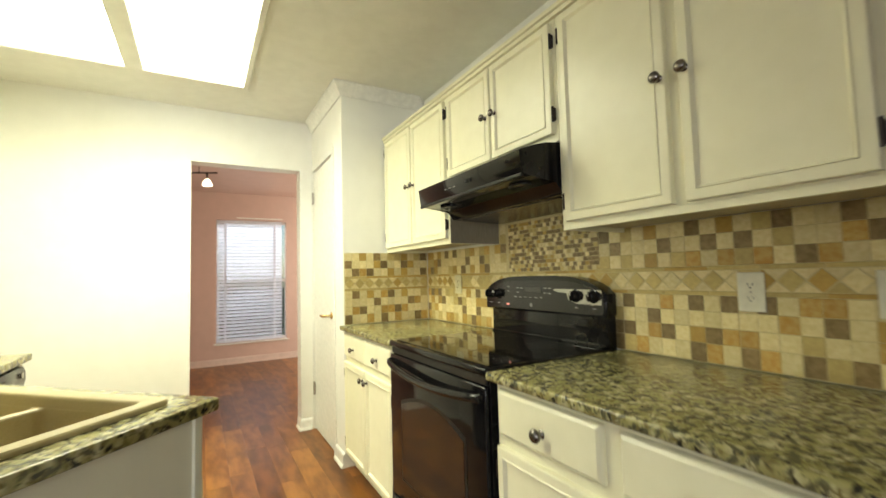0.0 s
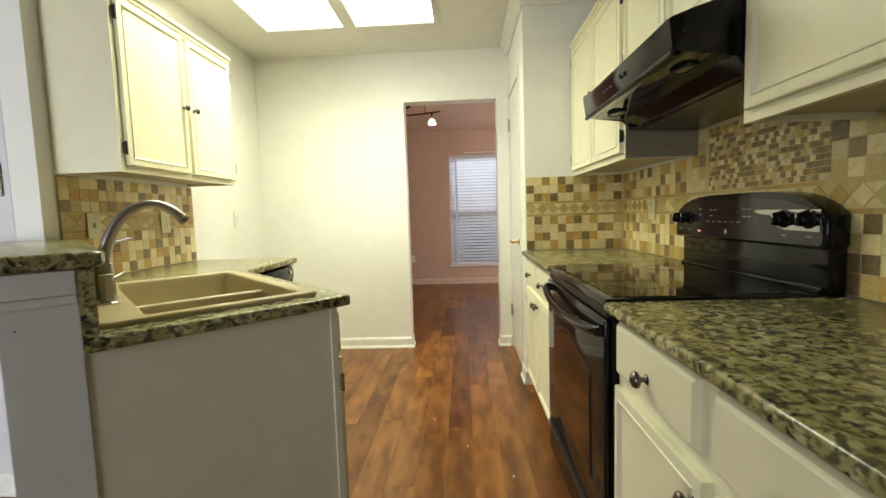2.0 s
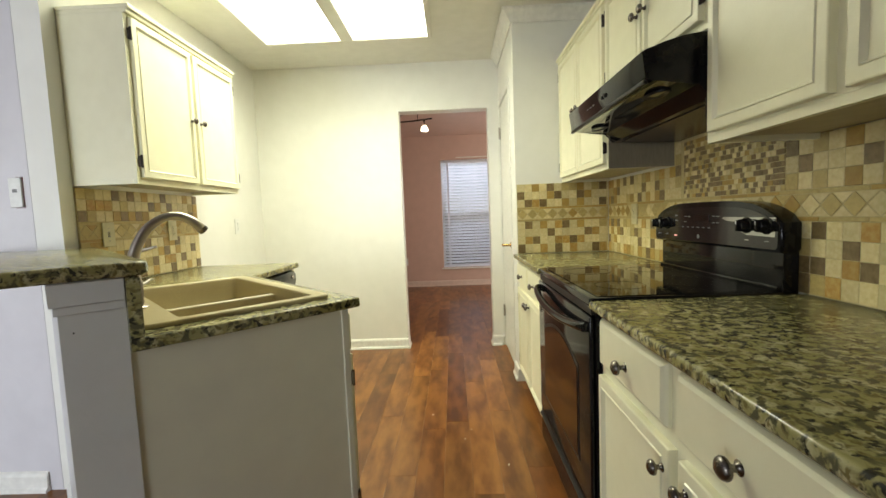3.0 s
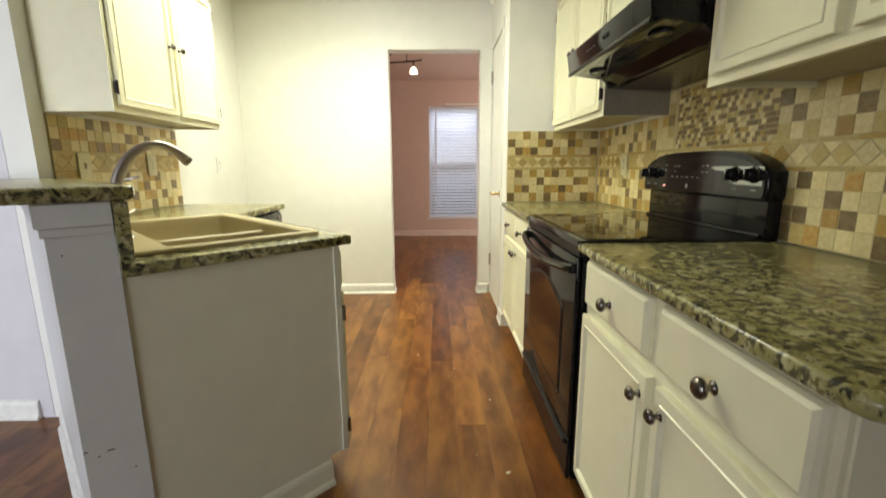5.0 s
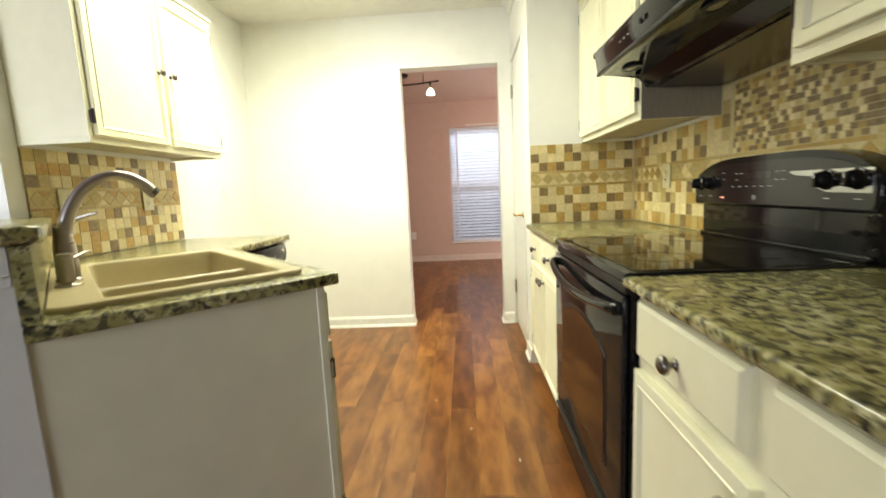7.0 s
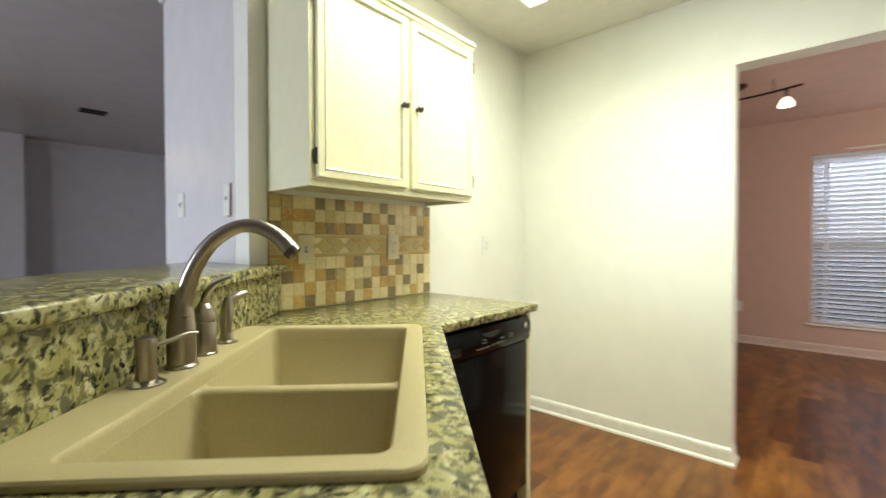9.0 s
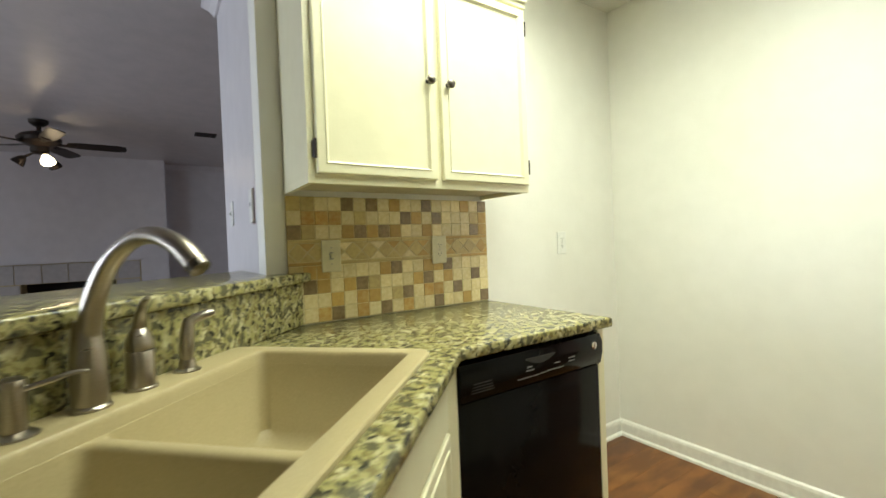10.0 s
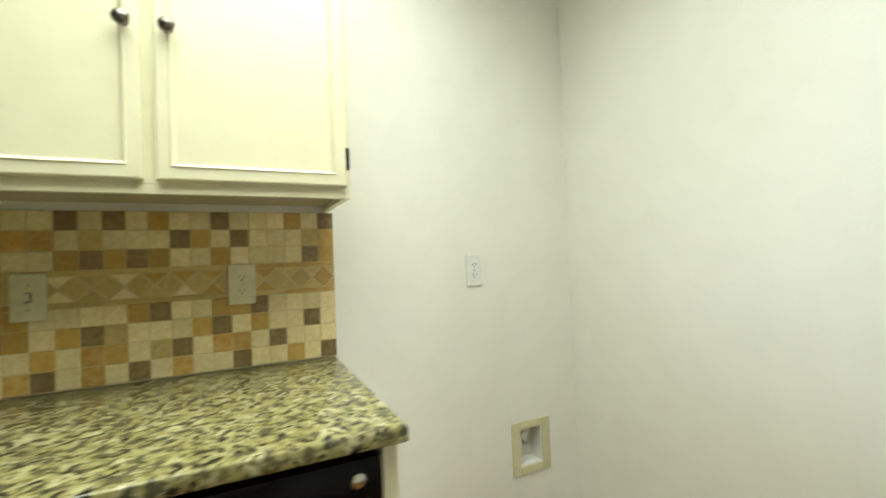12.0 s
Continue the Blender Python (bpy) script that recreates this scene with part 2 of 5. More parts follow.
def tube(points, radii, seg=14, bm=None, caps=True):
    """A round tube along points with a radius at each."""
    own = bmesh.new()
    pts = [Vector(p) for p in points]
    rings, side = [], None
    for i, p in enumerate(pts):
        d = (pts[min(i + 1, len(pts) - 1)] - pts[max(i - 1, 0)]).normalized()
        if side is None:
            side = d.orthogonal().normalized()
        side = (side - d * side.dot(d)).normalized()
        up = d.cross(side)
        r = radii[i] if isinstance(radii, (list, tuple)) else radii
        rings.append([own.verts.new(p + r * (math.cos(a) * side + math.sin(a) * up)) for a in (2 * math.pi * k / seg for k in range(seg))])
    for a, b in zip(rings, rings[1:]):
        for i in range(seg):
            own.faces.new((a[i], a[(i + 1) % seg], b[(i + 1) % seg], b[i]))
    if caps:
        own.faces.new(rings[0])
        own.faces.new(rings[-1])
    return merge(bm, own)


def curve_points(ctrl, n=8):
    """A smooth line through the control points."""
    p = [Vector(c) for c in ctrl]
    p = [2 * p[0] - p[1], *p, 2 * p[-1] - p[-2]]
    out = []
    for i in range(1, len(p) - 2):
        for k in range(n):
            t = k / n
            out.append(0.5 * (2 * p[i] + (p[i + 1] - p[i - 1]) * t + (2 * p[i - 1] - 5 * p[i] + 4 * p[i + 1] - p[i + 2]) * t * t + (3 * p[i] - p[i - 1] - 3 * p[i + 1] + p[i + 2]) * t ** 3))
    return out + [p[-2]]


# ---- plan ----
XL, XR, YF, YP, XP = -1.30, 1.42, 3.545, 2.70, 0.80  # kitchen walls: left, right, far; pantry corner
CEIL, CTR, SLAB = 2.47, 0.895, 0.032
CTR_R, DROP = 0.886, 0.009  # the range-side counters lie a little lower
YE = 1.61  # end of the kitchen's left wall
LX, LY0, LY1 = -7.2, -2.7, 4.4  # living room
DY = 6.88  # dining room's far wall
DOOR0, DOOR1, DOORZ = -0.071, 0.709, 2.078
S = math.sqrt(0.5)
DIAG = pose(0, 0, 0, 0, 0, -45)  # x along the peninsula outwards, y towards the kitchen

# ---- structure ----
bm = box(XL - 0.12, XL, YE, 3.258, 0, CEIL)
box(XL - 0.12, XL, 3.362, YF + 0.12, 0, CEIL, bm=bm)
box(XL - 0.12, XL, 3.258, 3.362, 0, 0.371, bm=bm)
box(XL - 0.12, XL, 3.258, 3.362, 0.515, CEIL, bm=bm)
structure("wall_left", bm, M_WALL, "white painted kitchen wall beside the dishwasher", "wall")
structure("wall_closet_front", box(-2.27, XL - 0.122, YE, YE + 0.12, 0, CEIL), M_LIV, "pale lavender-white living room wall with thermostat", "wall")
structure("wall_closet_side", box(-2.27, -2.15, YE + 0.121, LY1, 0, CEIL), M_LIV, "pale living room wall behind the kitchen", "wall")
bm = box(XL - 0.118, DOOR0, YF, YF + 0.12, 0, CEIL)
box(DOOR1, XP, YF, YF + 0.12, 0, CEIL, bm=bm)
box(DOOR0, DOOR1, YF, YF + 0.12, DOORZ, CEIL, bm=bm)
structure("wall_far", bm, M_WALL, "white kitchen wall with a doorway to the dining room", "wall")
PD0, PD1, PDZ = 2.935, 3.520, 2.06  # pantry door opening
bm = box(XP, XP + 0.10, PD1, YF + 0.12, 0, CEIL)
box(XP, XP + 0.10, PD0, PD1, PDZ, CEIL, bm=bm)
structure("wall_pantry_front", bm, M_WALL, "white pantry wall with a narrow door", "wall")
structure("wall_pantry_side", prism([(XP, YP), (XR, YP), (XR, YP + 0.10), (XP + 0.10, YP + 0.10), (XP + 0.10, PD0 - 0.0002), (XP, PD0 - 0.0002)], 0, CEIL), M_WALL, "white pantry side wall above the counter", "wall")
structure("wall_pantry_back", box(XP + 0.101, XR, YF, YF + 0.12, 0, CEIL), M_WALL, "white wall closing the pantry", "wall")
structure("wall_right", box(XR, XR + 0.12, LY0, YF + 0.12, 0, CEIL), M_WALL, "white kitchen wall behind the range", "wall")
structure("ceiling", box(XL - 0.12, XR + 0.12, YE - 0.3, YF + 0.12, CEIL, CEIL + 0.1), M_CEIL, "off-white textured kitchen ceiling", "ceiling")
bm = box(LX - 0.12, XR + 0.12, LY0 - 0.12, YE - 0.301, CEIL, CEIL + 0.1)
box(LX - 0.12, XL - 0.121, YE - 0.301, LY1 + 0.12, CEIL, CEIL + 0.1, bm=bm)
structure("ceiling_living", bm, M_LIVC, "grey-white textured living room ceiling", "ceiling")
bm = box(LX - 0.12, XR + 0.12, LY0 - 0.12, YF + 0.11, -0.12, -0.012)
box(LX - 0.12, -2.15, YF + 0.11, LY1 + 0.12, -0.12, -0.012, bm=bm)
box(-2.149, 3.12, YF + 0.11, DY + 0.12, -0.12, -0.012, bm=bm)
structure("subfloor", bm, M_SOOT, "dark subfloor under the laminate planks", "floor")
# living room shell
structure("wall_living_fireplace", box(LX - 0.12, LX, LY0, LY1, 0, CEIL), M_LIV, "pale grey-lavender living room wall", "wall")
structure("wall_living_end", box(LX, -2.27, LY1, LY1 + 0.12, 0, CEIL), M_LIV, "pale living room end wall", "wall")
# wall out of view, the left opening made up for the added lamp
bm = box(LX - 0.12, -6.3, LY0 - 0.12, LY0, 0, CEIL)
box(-4.3, -3.4, LY0 - 0.12, LY0, 0, CEIL, bm=bm)
box(-6.3, -4.3, LY0 - 0.12, LY0, 0, 0.5, bm=bm)
box(-6.3, -4.3, LY0 - 0.12, LY0, 2.2, CEIL, bm=bm)
box(-1.8, XR + 0.12, LY0 - 0.12, LY0, 0, CEIL, bm=bm)
box(-3.4, -1.8, LY0 - 0.12, LY0, 0, 0.5, bm=bm)
box(-3.4, -1.8, LY0 - 0.12, LY0, 2.2, CEIL, bm=bm)
structure("wall_living_window", bm, M_LIV, "unseen pale living room wall with two openings for the daylight lamps", "wall")
# dining room shell
WX0, WX1, WZ0, WZ1 = 0.20, 1.15, 0.30, 2.075
bm = box(-2.2, WX0, DY, DY + 0.12, 0, CEIL)
box(WX1, 3.0, DY, DY + 0.12, 0, CEIL, bm=bm)
box(WX0, WX1, DY, DY + 0.12, 0, WZ0, bm=bm)
box(WX0, WX1, DY, DY + 0.12, WZ1, CEIL, bm=bm)
structure("wall_dining_far", bm, M_DINE, "terracotta-pink dining room wall with a window", "wall")
structure("wall_dining_left", box(-2.149, -2.03, YF + 0.121, DY, 0, CEIL), M_DINE, "terracotta-pink dining room side wall", "wall")
# side wall out of view, its opening invented for the dining fill lamp
bm = box(3.0, 3.12, YF, 4.68, 0, CEIL)
box(3.0, 3.12, 5.92, DY + 0.12, 0, CEIL, bm=bm)
box(3.0, 3.12, 4.68, 5.92, 0, 0.58, bm=bm)
box(3.0, 3.12, 4.68, 5.92, 2.02, CEIL, bm=bm)
structure("wall_dining_right", bm, M_DINE, "terracotta-pink dining room side wall", "wall")
structure("wall_dining_near", box(XR + 0.121, 3.0, YF, YF + 0.12, 0, CEIL), M_DINE, "terracotta-pink dining room near wall", "wall")
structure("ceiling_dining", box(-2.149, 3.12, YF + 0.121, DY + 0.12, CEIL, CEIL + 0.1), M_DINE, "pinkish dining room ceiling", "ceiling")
structure("ceiling_closet", box(-2.149, XL - 0.121, YE + 0.121, YF + 0.12, CEIL + 0.102, CEIL + 0.2), M_CEIL, "ceiling over the closed space", "ceiling")

# ---- trim ----
def strip(name, x0, y0, x1, y1, z0, profile, material, label, category, ext=(0, 0)):
    """A moulding along a wall from (x0, y0) to (x1, y1): profile of (out, up), out to the right of the way."""
    a, b = Vector((x0, y0, 0)), Vector((x1, y1, 0))
    d = (b - a).normalized()
    o = Vector((d.y, -d.x, 0))
    bm = bmesh.new()
    ends = [[bm.verts.new(p + d * s * e * out + o * out + Vector((0, 0, z0 + up))) for out, up in profile] for p, s, e in ((a, -1, ext[0]), (b, 1, ext[1]))]
    k = len(profile)
    for i in range(k):
        bm.faces.new((ends[0][i], ends[0][(i + 1) % k], ends[1][(i + 1) % k], ends[1][i]))
    bm.faces.new(ends[0])
    bm.faces.new(ends[1])
    return structure(name, bm, material, label, category)


BASE = [(0.001, 0), (0.026, 0), (0.024, 0.012), (0.015, 0.02), (0.014, 0.07), (0.010, 0.082), (0.001, 0.09)]
CROWN = [(0.001, 0), (0.012, 0), (0.016, 0.012), (0.035, 0.04), (0.058, 0.062), (0.066, 0.066), (0.066, 0.079), (0.001, 0.079)]
BL, CL = "glossy white painted baseboard along the floor", "white crown moulding under the ceiling"
strip("baseboard", XL, YF, DOOR0, YF, 0, BASE, M_TRIM, BL, "baseboard", (0, 1))
strip("baseboard", XL, 2.57, XL, YF, 0, BASE, M_TRIM, BL, "baseboard", (0, -1))
strip("baseboard", DOOR0, YF, DOOR0, YF + 0.12, 0, BASE, M_TRIM, BL, "baseboard", (1, 0))
strip("baseboard", DOOR1, YF + 0.12, DOOR1, YF, 0, BASE, M_TRIM, BL, "baseboard", (0, 1))
strip("baseboard", DOOR1, YF, XP - 0.002, YF, 0, BASE, M_TRIM, BL, "baseboard", (1, -1))
strip("baseboard", XP, PD0 - 0.055, XP, YP - 0.001, 0, BASE, M_TRIM, BL, "baseboard", (0, 0))
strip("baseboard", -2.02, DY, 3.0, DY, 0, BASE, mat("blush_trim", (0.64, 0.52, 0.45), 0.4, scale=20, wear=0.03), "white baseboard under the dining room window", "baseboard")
strip("baseboard", -2.27, YE, XL - 0.18, YE, 0, BASE, M_TRIM, "white baseboard of the living room", "baseboard", (1, 0))
strip("crown_moulding", XP, YF, XP, YP, CEIL - 0.08, CROWN, M_TRIM, CL, "moulding", (-1, 1))
strip("crown_moulding", XP, YP, XR, YP, CEIL - 0.08, CROWN, M_TRIM, CL, "moulding", (1, -1))
strip("crown_moulding", -2.27, YE, XL - 0.12, YE, CEIL - 0.08, CROWN, M_LIV, CL, "moulding", (1, 0))
strip("crown_moulding", -2.27, LY1, -2.27, YE, CEIL - 0.08, CROWN, M_LIV, CL, "moulding", (0, 1))
strip("crown_moulding", LX, LY0, LX, LY1, CEIL - 0.08, CROWN, M_LIV, CL, "moulding", (0, 0))
# doorway jamb lining
bm = box(DOOR0, DOOR0 + 0.010, YF - 0.004, YF + 0.124, 0.09, DOORZ, 0.002)
box(DOOR1 - 0.010, DOOR1, YF - 0.004, YF + 0.124, 0.09, DOORZ, 0.002, bm=bm)
box(DOOR0 + 0.010, DOOR1 - 0.010, YF - 0.004, YF + 0.124, DOORZ - 0.010, DOORZ, 0.002, bm=bm)
structure("trim", bm, M_TRIM, "white lining of the doorway to the dining room", "trim")


# ---- small fittings ----
TURN_OUT = pose(0, 0, 0, 90)  # a lathe's axis turned to face -y
KNOB = [(0.0, 0.030), (0.008, 0.0295), (0.014, 0.026), (0.0165, 0.021), (0.0155, 0.017), (0.010, 0.014), (0.0055, 0.011), (0.005, 0.006), (0.0075, 0.002), (0.011, 0.0)]


def knob(parent, x, y, z, material, size=1.0):
    bm = lathe([(r * size, h * size) for r, h in KNOB], 18, Matrix.Translation((x, y, z)) @ TURN_OUT)
    return part("knob", bm, material, parent, "dark pewter mushroom knob", 50)


def hinge(parent, x, y, z):
    bm = box(x - 0.006, x + 0.006, y - 0.010, y + 0.002, z - 0.024, z + 0.024, 0.002, seg=1)
    tube([(x, y - 0.011, z - 0.028), (x, y - 0.011, z + 0.028)], 0.0045, 8, bm)
    return part("hinge", bm, M_BRONZE, parent, "dark bronze hinge")


def door_mesh(x0, x1, z0, z1, frame_w=0.047, th=0.019):
    bm = box(x0, x1, -th, 0, z0, z1)
    front = [e for e in bm.edges if all(v.co.y < -th + 1e-4 for v in e.verts)]
    bmesh.ops.bevel(bm, geom=front, offset=0.004, segments=2, profile=0.5, affect="EDGES")
    f = max((f for f in bm.faces if all(v.co.y < -th + 1e-4 for v in f.verts)), key=lambda f: f.calc_area())
    bmesh.ops.inset_individual(bm, faces=[f], thickness=frame_w - 0.014)
    bmesh.ops.inset_individual(bm, faces=[f], thickness=0.003, depth=0.003)
    bmesh.ops.inset_individual(bm, faces=[f], thickness=0.011, depth=-0.010)
    return bm


def cabinet_door(root, x0, x1, z0, z1, hinge_side, knob_z, inset=0.028):
    d = part("door", door_mesh(x0, x1, z0, z1), M_CAB, root)
    kx = x1 - inset if hinge_side == "l" else x0 + inset
    knob(d, kx, -0.019, knob_z, M_PEWTER)
    hx = x0 - 0.004 if hinge_side == "l" else x1 + 0.004
    for hz in (z0 + 0.07, z1 - 0.07):
        hinge(d, hx, -0.004, hz)
    return d


def drawer_front(root, x0, x1, z0, z1, size=1.0):
    bm = box(x0, x1, -0.020, 0, z0, z1)
    bmesh.ops.bevel(bm, geom=[e for e in bm.edges if all(v.co.y < -0.019 for v in e.verts)], offset=0.012, segments=2, profile=0.35, affect="EDGES")
    d = part("drawer", bm, M_CAB, root)
    knob(d, (x0 + x1) / 2, -0.020, (z0 + z1) / 2 - 0.01, M_PEWTER, size)
    return d


def upper_cabinet(label, m, w, d, z0, z1, doors, group="wall cabinets", kz=None, side=None, inset=0.028):
    root = thing("wall_cabinet", label, "cabinet", m, group)
    bm = box(0, w, 0, d, z0 + 0.022, z1)
    box(0, w, 0, 0.02, z0, z0 + 0.0215, bm=bm)
    box(0, 0.016, 0.0205, d, z0, z0 + 0.0215, bm=bm)
    box(w - 0.016, w, 0.0205, d, z0, z0 + 0.0215, bm=bm)
    part("body", bm, M_CAB, root)
    if side:
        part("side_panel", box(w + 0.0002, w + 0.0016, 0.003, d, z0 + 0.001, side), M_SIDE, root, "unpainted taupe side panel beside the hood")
    part("bottom_panel", box(0.017, w - 0.017, 0.021, d - 0.002, z0 + 0.016, z0 + 0.0205), M_CABD, root, "unpainted bottom panel, shade put into its darker colour")
    bm = box(-0.002, w + 0.002, -0.026, d, z1, z1 + 0.018, 0.004)
    box(-0.001, w + 0.001, -0.016, d, z1 - 0.018, z1 - 0.0005, 0.003, bm=bm)
    part("top_trim", bm, M_CAB, root, "narrow cream moulding")
    for x0, x1, hinge in doors:
        cabinet_door(root, x0, x1, z0 + 0.028, z1 - 0.03, hinge, kz or (z0 + 0.375), inset)
    return root


def base_cabinet(label, m, w, d, doors, drawers, size=1.0):
    root = thing("base_cabinet", label, "cabinet", m, "base cabinets")
    part("body", box(0, w, 0, d, 0.095, CTR_R - SLAB + 0.002), M_CAB, root)
    part("end_panel", box(w + 0.0005, w + 0.006, 0.006, d, 0.095, CTR_R - SLAB + 0.001, 0.001, seg=1), M_CAB, root)
    part("toe_kick", box(0.002, w - 0.002, 0.05, d, 0, 0.0945), M_CAB, root, "recessed cream toe kick")
    for x0, x1, side in doors:
        cabinet_door(root, x0, x1, 0.105, 0.665, side, 0.612)
    for x0, x1 in drawers:
        drawer_front(root, x0, x1, 0.70, 0.838, size)
    return root


def faces_left(x, y):
    return pose(x, y, 0, 0, 0, -90)


def faces_right(x, y):
    return pose(x, y, 0, 0, 0, 90)


# ---- cabinets on the range side ----
UD = XR - 1.108
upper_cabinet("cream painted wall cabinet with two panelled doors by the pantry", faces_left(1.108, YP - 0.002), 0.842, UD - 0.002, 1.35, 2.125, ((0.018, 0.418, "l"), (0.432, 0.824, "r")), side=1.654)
upper_cabinet("short cream wall cabinet over the range hood", faces_left(1.108, 1.856), 0.776, UD - 0.002, 1.657, 2.125, ((0.022, 0.385, "l"), (0.398, 0.760, "r")), kz=1.875)
upper_cabinet("wide cream wall cabinet with two large panelled doors", faces_left(1.108, 1.078), 0.836, UD - 0.002, 1.335, 2.125, ((0.026, 0.409, "l"), (0.445, 0.810, "r")), kz=1.712, inset=0.018)
BD = XR - 0.812
base_cabinet("cream base cabinet with two doors and two drawers beside the range", faces_left(0.812, 1.098), 0.846, BD - 0.002, ((0.012, 0.430, "l"), (0.466, 0.836, "r")), ((0.020, 0.408), (0.456, 0.832)), 1.15)
base_cabinet("cream base cabinet with two doors and two drawers by the pantry", faces_left(0.812, YP - 0.002), 0.783, BD - 0.002, ((0.02, 0.395, "l"), (0.41, 0.772, "r")), ((0.02, 0.395), (0.41, 0.772)))


def counter(label, poly):
    bm = prism(poly, CTR_R - SLAB + 0.003, CTR_R, 0.009)
    ob = tagged(link_mesh("countertop", bm, M_GRANITE, 40), label, "countertop", "granite countertops")
    return ob


counter("speckled olive granite countertop beside the range with a rounded corner", [(0.775, 1.108), (XR + 0.006, 1.108), (XR + 0.006, 0.188), (0.815, 0.188), (0.797, 0.193), (0.781, 0.206), (0.775, 0.228)])
counter("speckled olive granite countertop between range and pantry", [(0.775, YP + 0.006), (XR + 0.006, YP + 0.006), (XR + 0.006, 1.896), (0.775, 1.896)])


# ---- range ----
def xz(poly, y0, y1, bevel=0.0):
    """A polygon in x, z with thickness from y0 to y1."""
    return prism(poly, -y1, -y0, bevel, m=pose(0, 0, 0, 90))


YZ = Matrix(((0, 0, 1, 0), (1, 0, 0, 0), (0, 1, 0, 0), (0, 0, 0, 1)))


def arch(x0, x1, z0, z1, rise, n=14):
    """An outline with an arched top."""
    top = [(x1 + (x0 - x1) * k / n, z1 + rise * (1 - (2 * k / n - 1) ** 2)) for k in range(n + 1)]
    return [(x0, z0), (x1, z0), *top]


def build_range():
    r = thing("range", "glossy black freestanding electric range with glass cooktop", "range", faces_left(0.790, 1.892))
    w, back = 0.780, 0.617
    part("body", box(0.004, w - 0.004, 0.006, back, 0.045, 0.862, 0.004), M_BLACK, r)
    top = part("cooktop", box(0.0, w, -0.012, 0.575, 0.864, 0.891, 0.007, seg=3), M_BLACK, r, "black enamel cooktop frame", 40)
    part("cooktop_glass", box(0.022, w - 0.022, 0.018, 0.560, 0.8914, 0.8934), M_GLASS, top, "mirror-like black ceramic glass")
    for bx, by, br in ((0.20, 0.16, 0.10), (0.57, 0.16, 0.085), (0.20, 0.42, 0.085), (0.57, 0.42, 0.10)):
        ring = lathe([(br - 0.002, 0), (br - 0.002, 0.0004), (br, 0.0004), (br, 0)], 40, Matrix.Translation((bx, by, 0.8935)))
        part("burner_ring", ring, M_DWBLACK, top, "faint grey burner outline")
    part("vent_strip", box(0.012, w - 0.012, -0.004, 0.005, 0.836, 0.862, 0.002), M_BLACKM, r, "matt black vent strip under the cooktop")
    d = part("oven_door", box(0.006, w - 0.006, -0.012, 0.004, 0.205, 0.832, 0.007, seg=3), M_BLACK, r, "", 40)
    part("window_trim", xz(arch(0.125, w - 0.125, 0.300, 0.640, 0.055), -0.0136, -0.0125), M_BLACKM, d, "matt black window border")
    part("window", xz(arch(0.138, w - 0.138, 0.313, 0.627, 0.055), -0.0162, -0.0138), M_OVEN, d, "dark brown oven window glass with arched top")
    pts = curve_points([(0.02, -0.016, 0.800), (0.06, -0.032, 0.794), (0.22, -0.046, 0.780), (w / 2, -0.050, 0.774), (w - 0.22, -0.046, 0.780), (w - 0.06, -0.032, 0.794), (w - 0.02, -0.016, 0.800)], 5)
    bm = tube(pts, 0.015, 12)
    for sx in (0.03, w - 0.03):
        box(sx - 0.014, sx + 0.014, -0.034, -0.010, 0.782, 0.810, 0.005, bm)
    part("handle", bm, M_BLACK, d, "bowed glossy black bar handle", 40)
    dr = part("storage_drawer", box(0.006, w - 0.006, -0.010, 0.004, 0.045, 0.198, 0.006), M_BLACK, r)
    part("drawer_lip", tube([(0.03, -0.012, 0.178), (w - 0.03, -0.012, 0.178)], 0.010, 10), M_BLACKM, dr, "rounded black pull lip")
    for fx in (0.04, w - 0.04):
        for fy in (0.06, 0.55):
            part("foot", lathe([(0.018, 0), (0.018, 0.012), (0.010, 0.016), (0.010, 0.046)], 10, Matrix.Translation((fx, fy, 0))), M_BLACKM, r)
    # backguard: a recessed lower panel under an arched head with rounded shoulders
    part("lower_guard", box(0.034, w - 0.004, 0.570, back, 0.872, 1.022, 0.006), M_BLACK, r, "", 40)
    part("guard_ledge", box(0.040, w - 0.012, 0.556, 0.5695, 0.8925, 0.906, 0.005), M_BLACK, r, "raised bar along the cooktop's back", 40)
    n = 24

    def head_outline(x0, x1, z0, shoulder, rise):
        return [(x0 + 0.008, z0), (x1 - 0.008, z0), (x1, z0 + 0.012)] + [(x1 - (x1 - x0) * k / n, shoulder + rise * (1 - abs(2 * k / n - 1) ** 4.2)) for k in range(n + 1)] + [(x0, z0 + 0.012)]

    head = part("control_head", xz(head_outline(-0.002, w + 0.006, 1.008, 1.100, 0.074), 0.553, back + 0.001, 0.012), M_BLACK, r, "arched glossy black control head", 40)
    part("control_panel", xz(head_outline(0.016, w - 0.006, 1.018, 1.094, 0.060), 0.5505, 0.5528), M_PANELGLOSS, head, "shiny dark grey control panel")
    band = [(0.510, 1.112), (0.535, 1.104), (0.590, 1.100), (0.596, 1.074), (0.640, 1.058), (0.766, 1.056), (0.768, 1.116), (0.520, 1.117)]
    part("mirror_band", xz(band, 0.5492, 0.5504), M_MIRRORBAND, head, "mirror-like band behind the burner knobs")
    for kx in (0.052, 0.120, 0.640, 0.730):
        bm = lathe([(0, 0.026), (0.016, 0.026), (0.020, 0.022), (0.022, 0.004), (0.027, 0.002), (0.027, 0)], 22, Matrix.Translation((kx, 0.5488, 1.090)) @ TURN_OUT)
        box(kx - 0.005, kx + 0.005, 0.5488 - 0.034, 0.5488 - 0.024, 1.072, 1.108, 0.002, bm)
        kn = part("knob", bm, M_BLACK, head, "black burner control knob", 40)
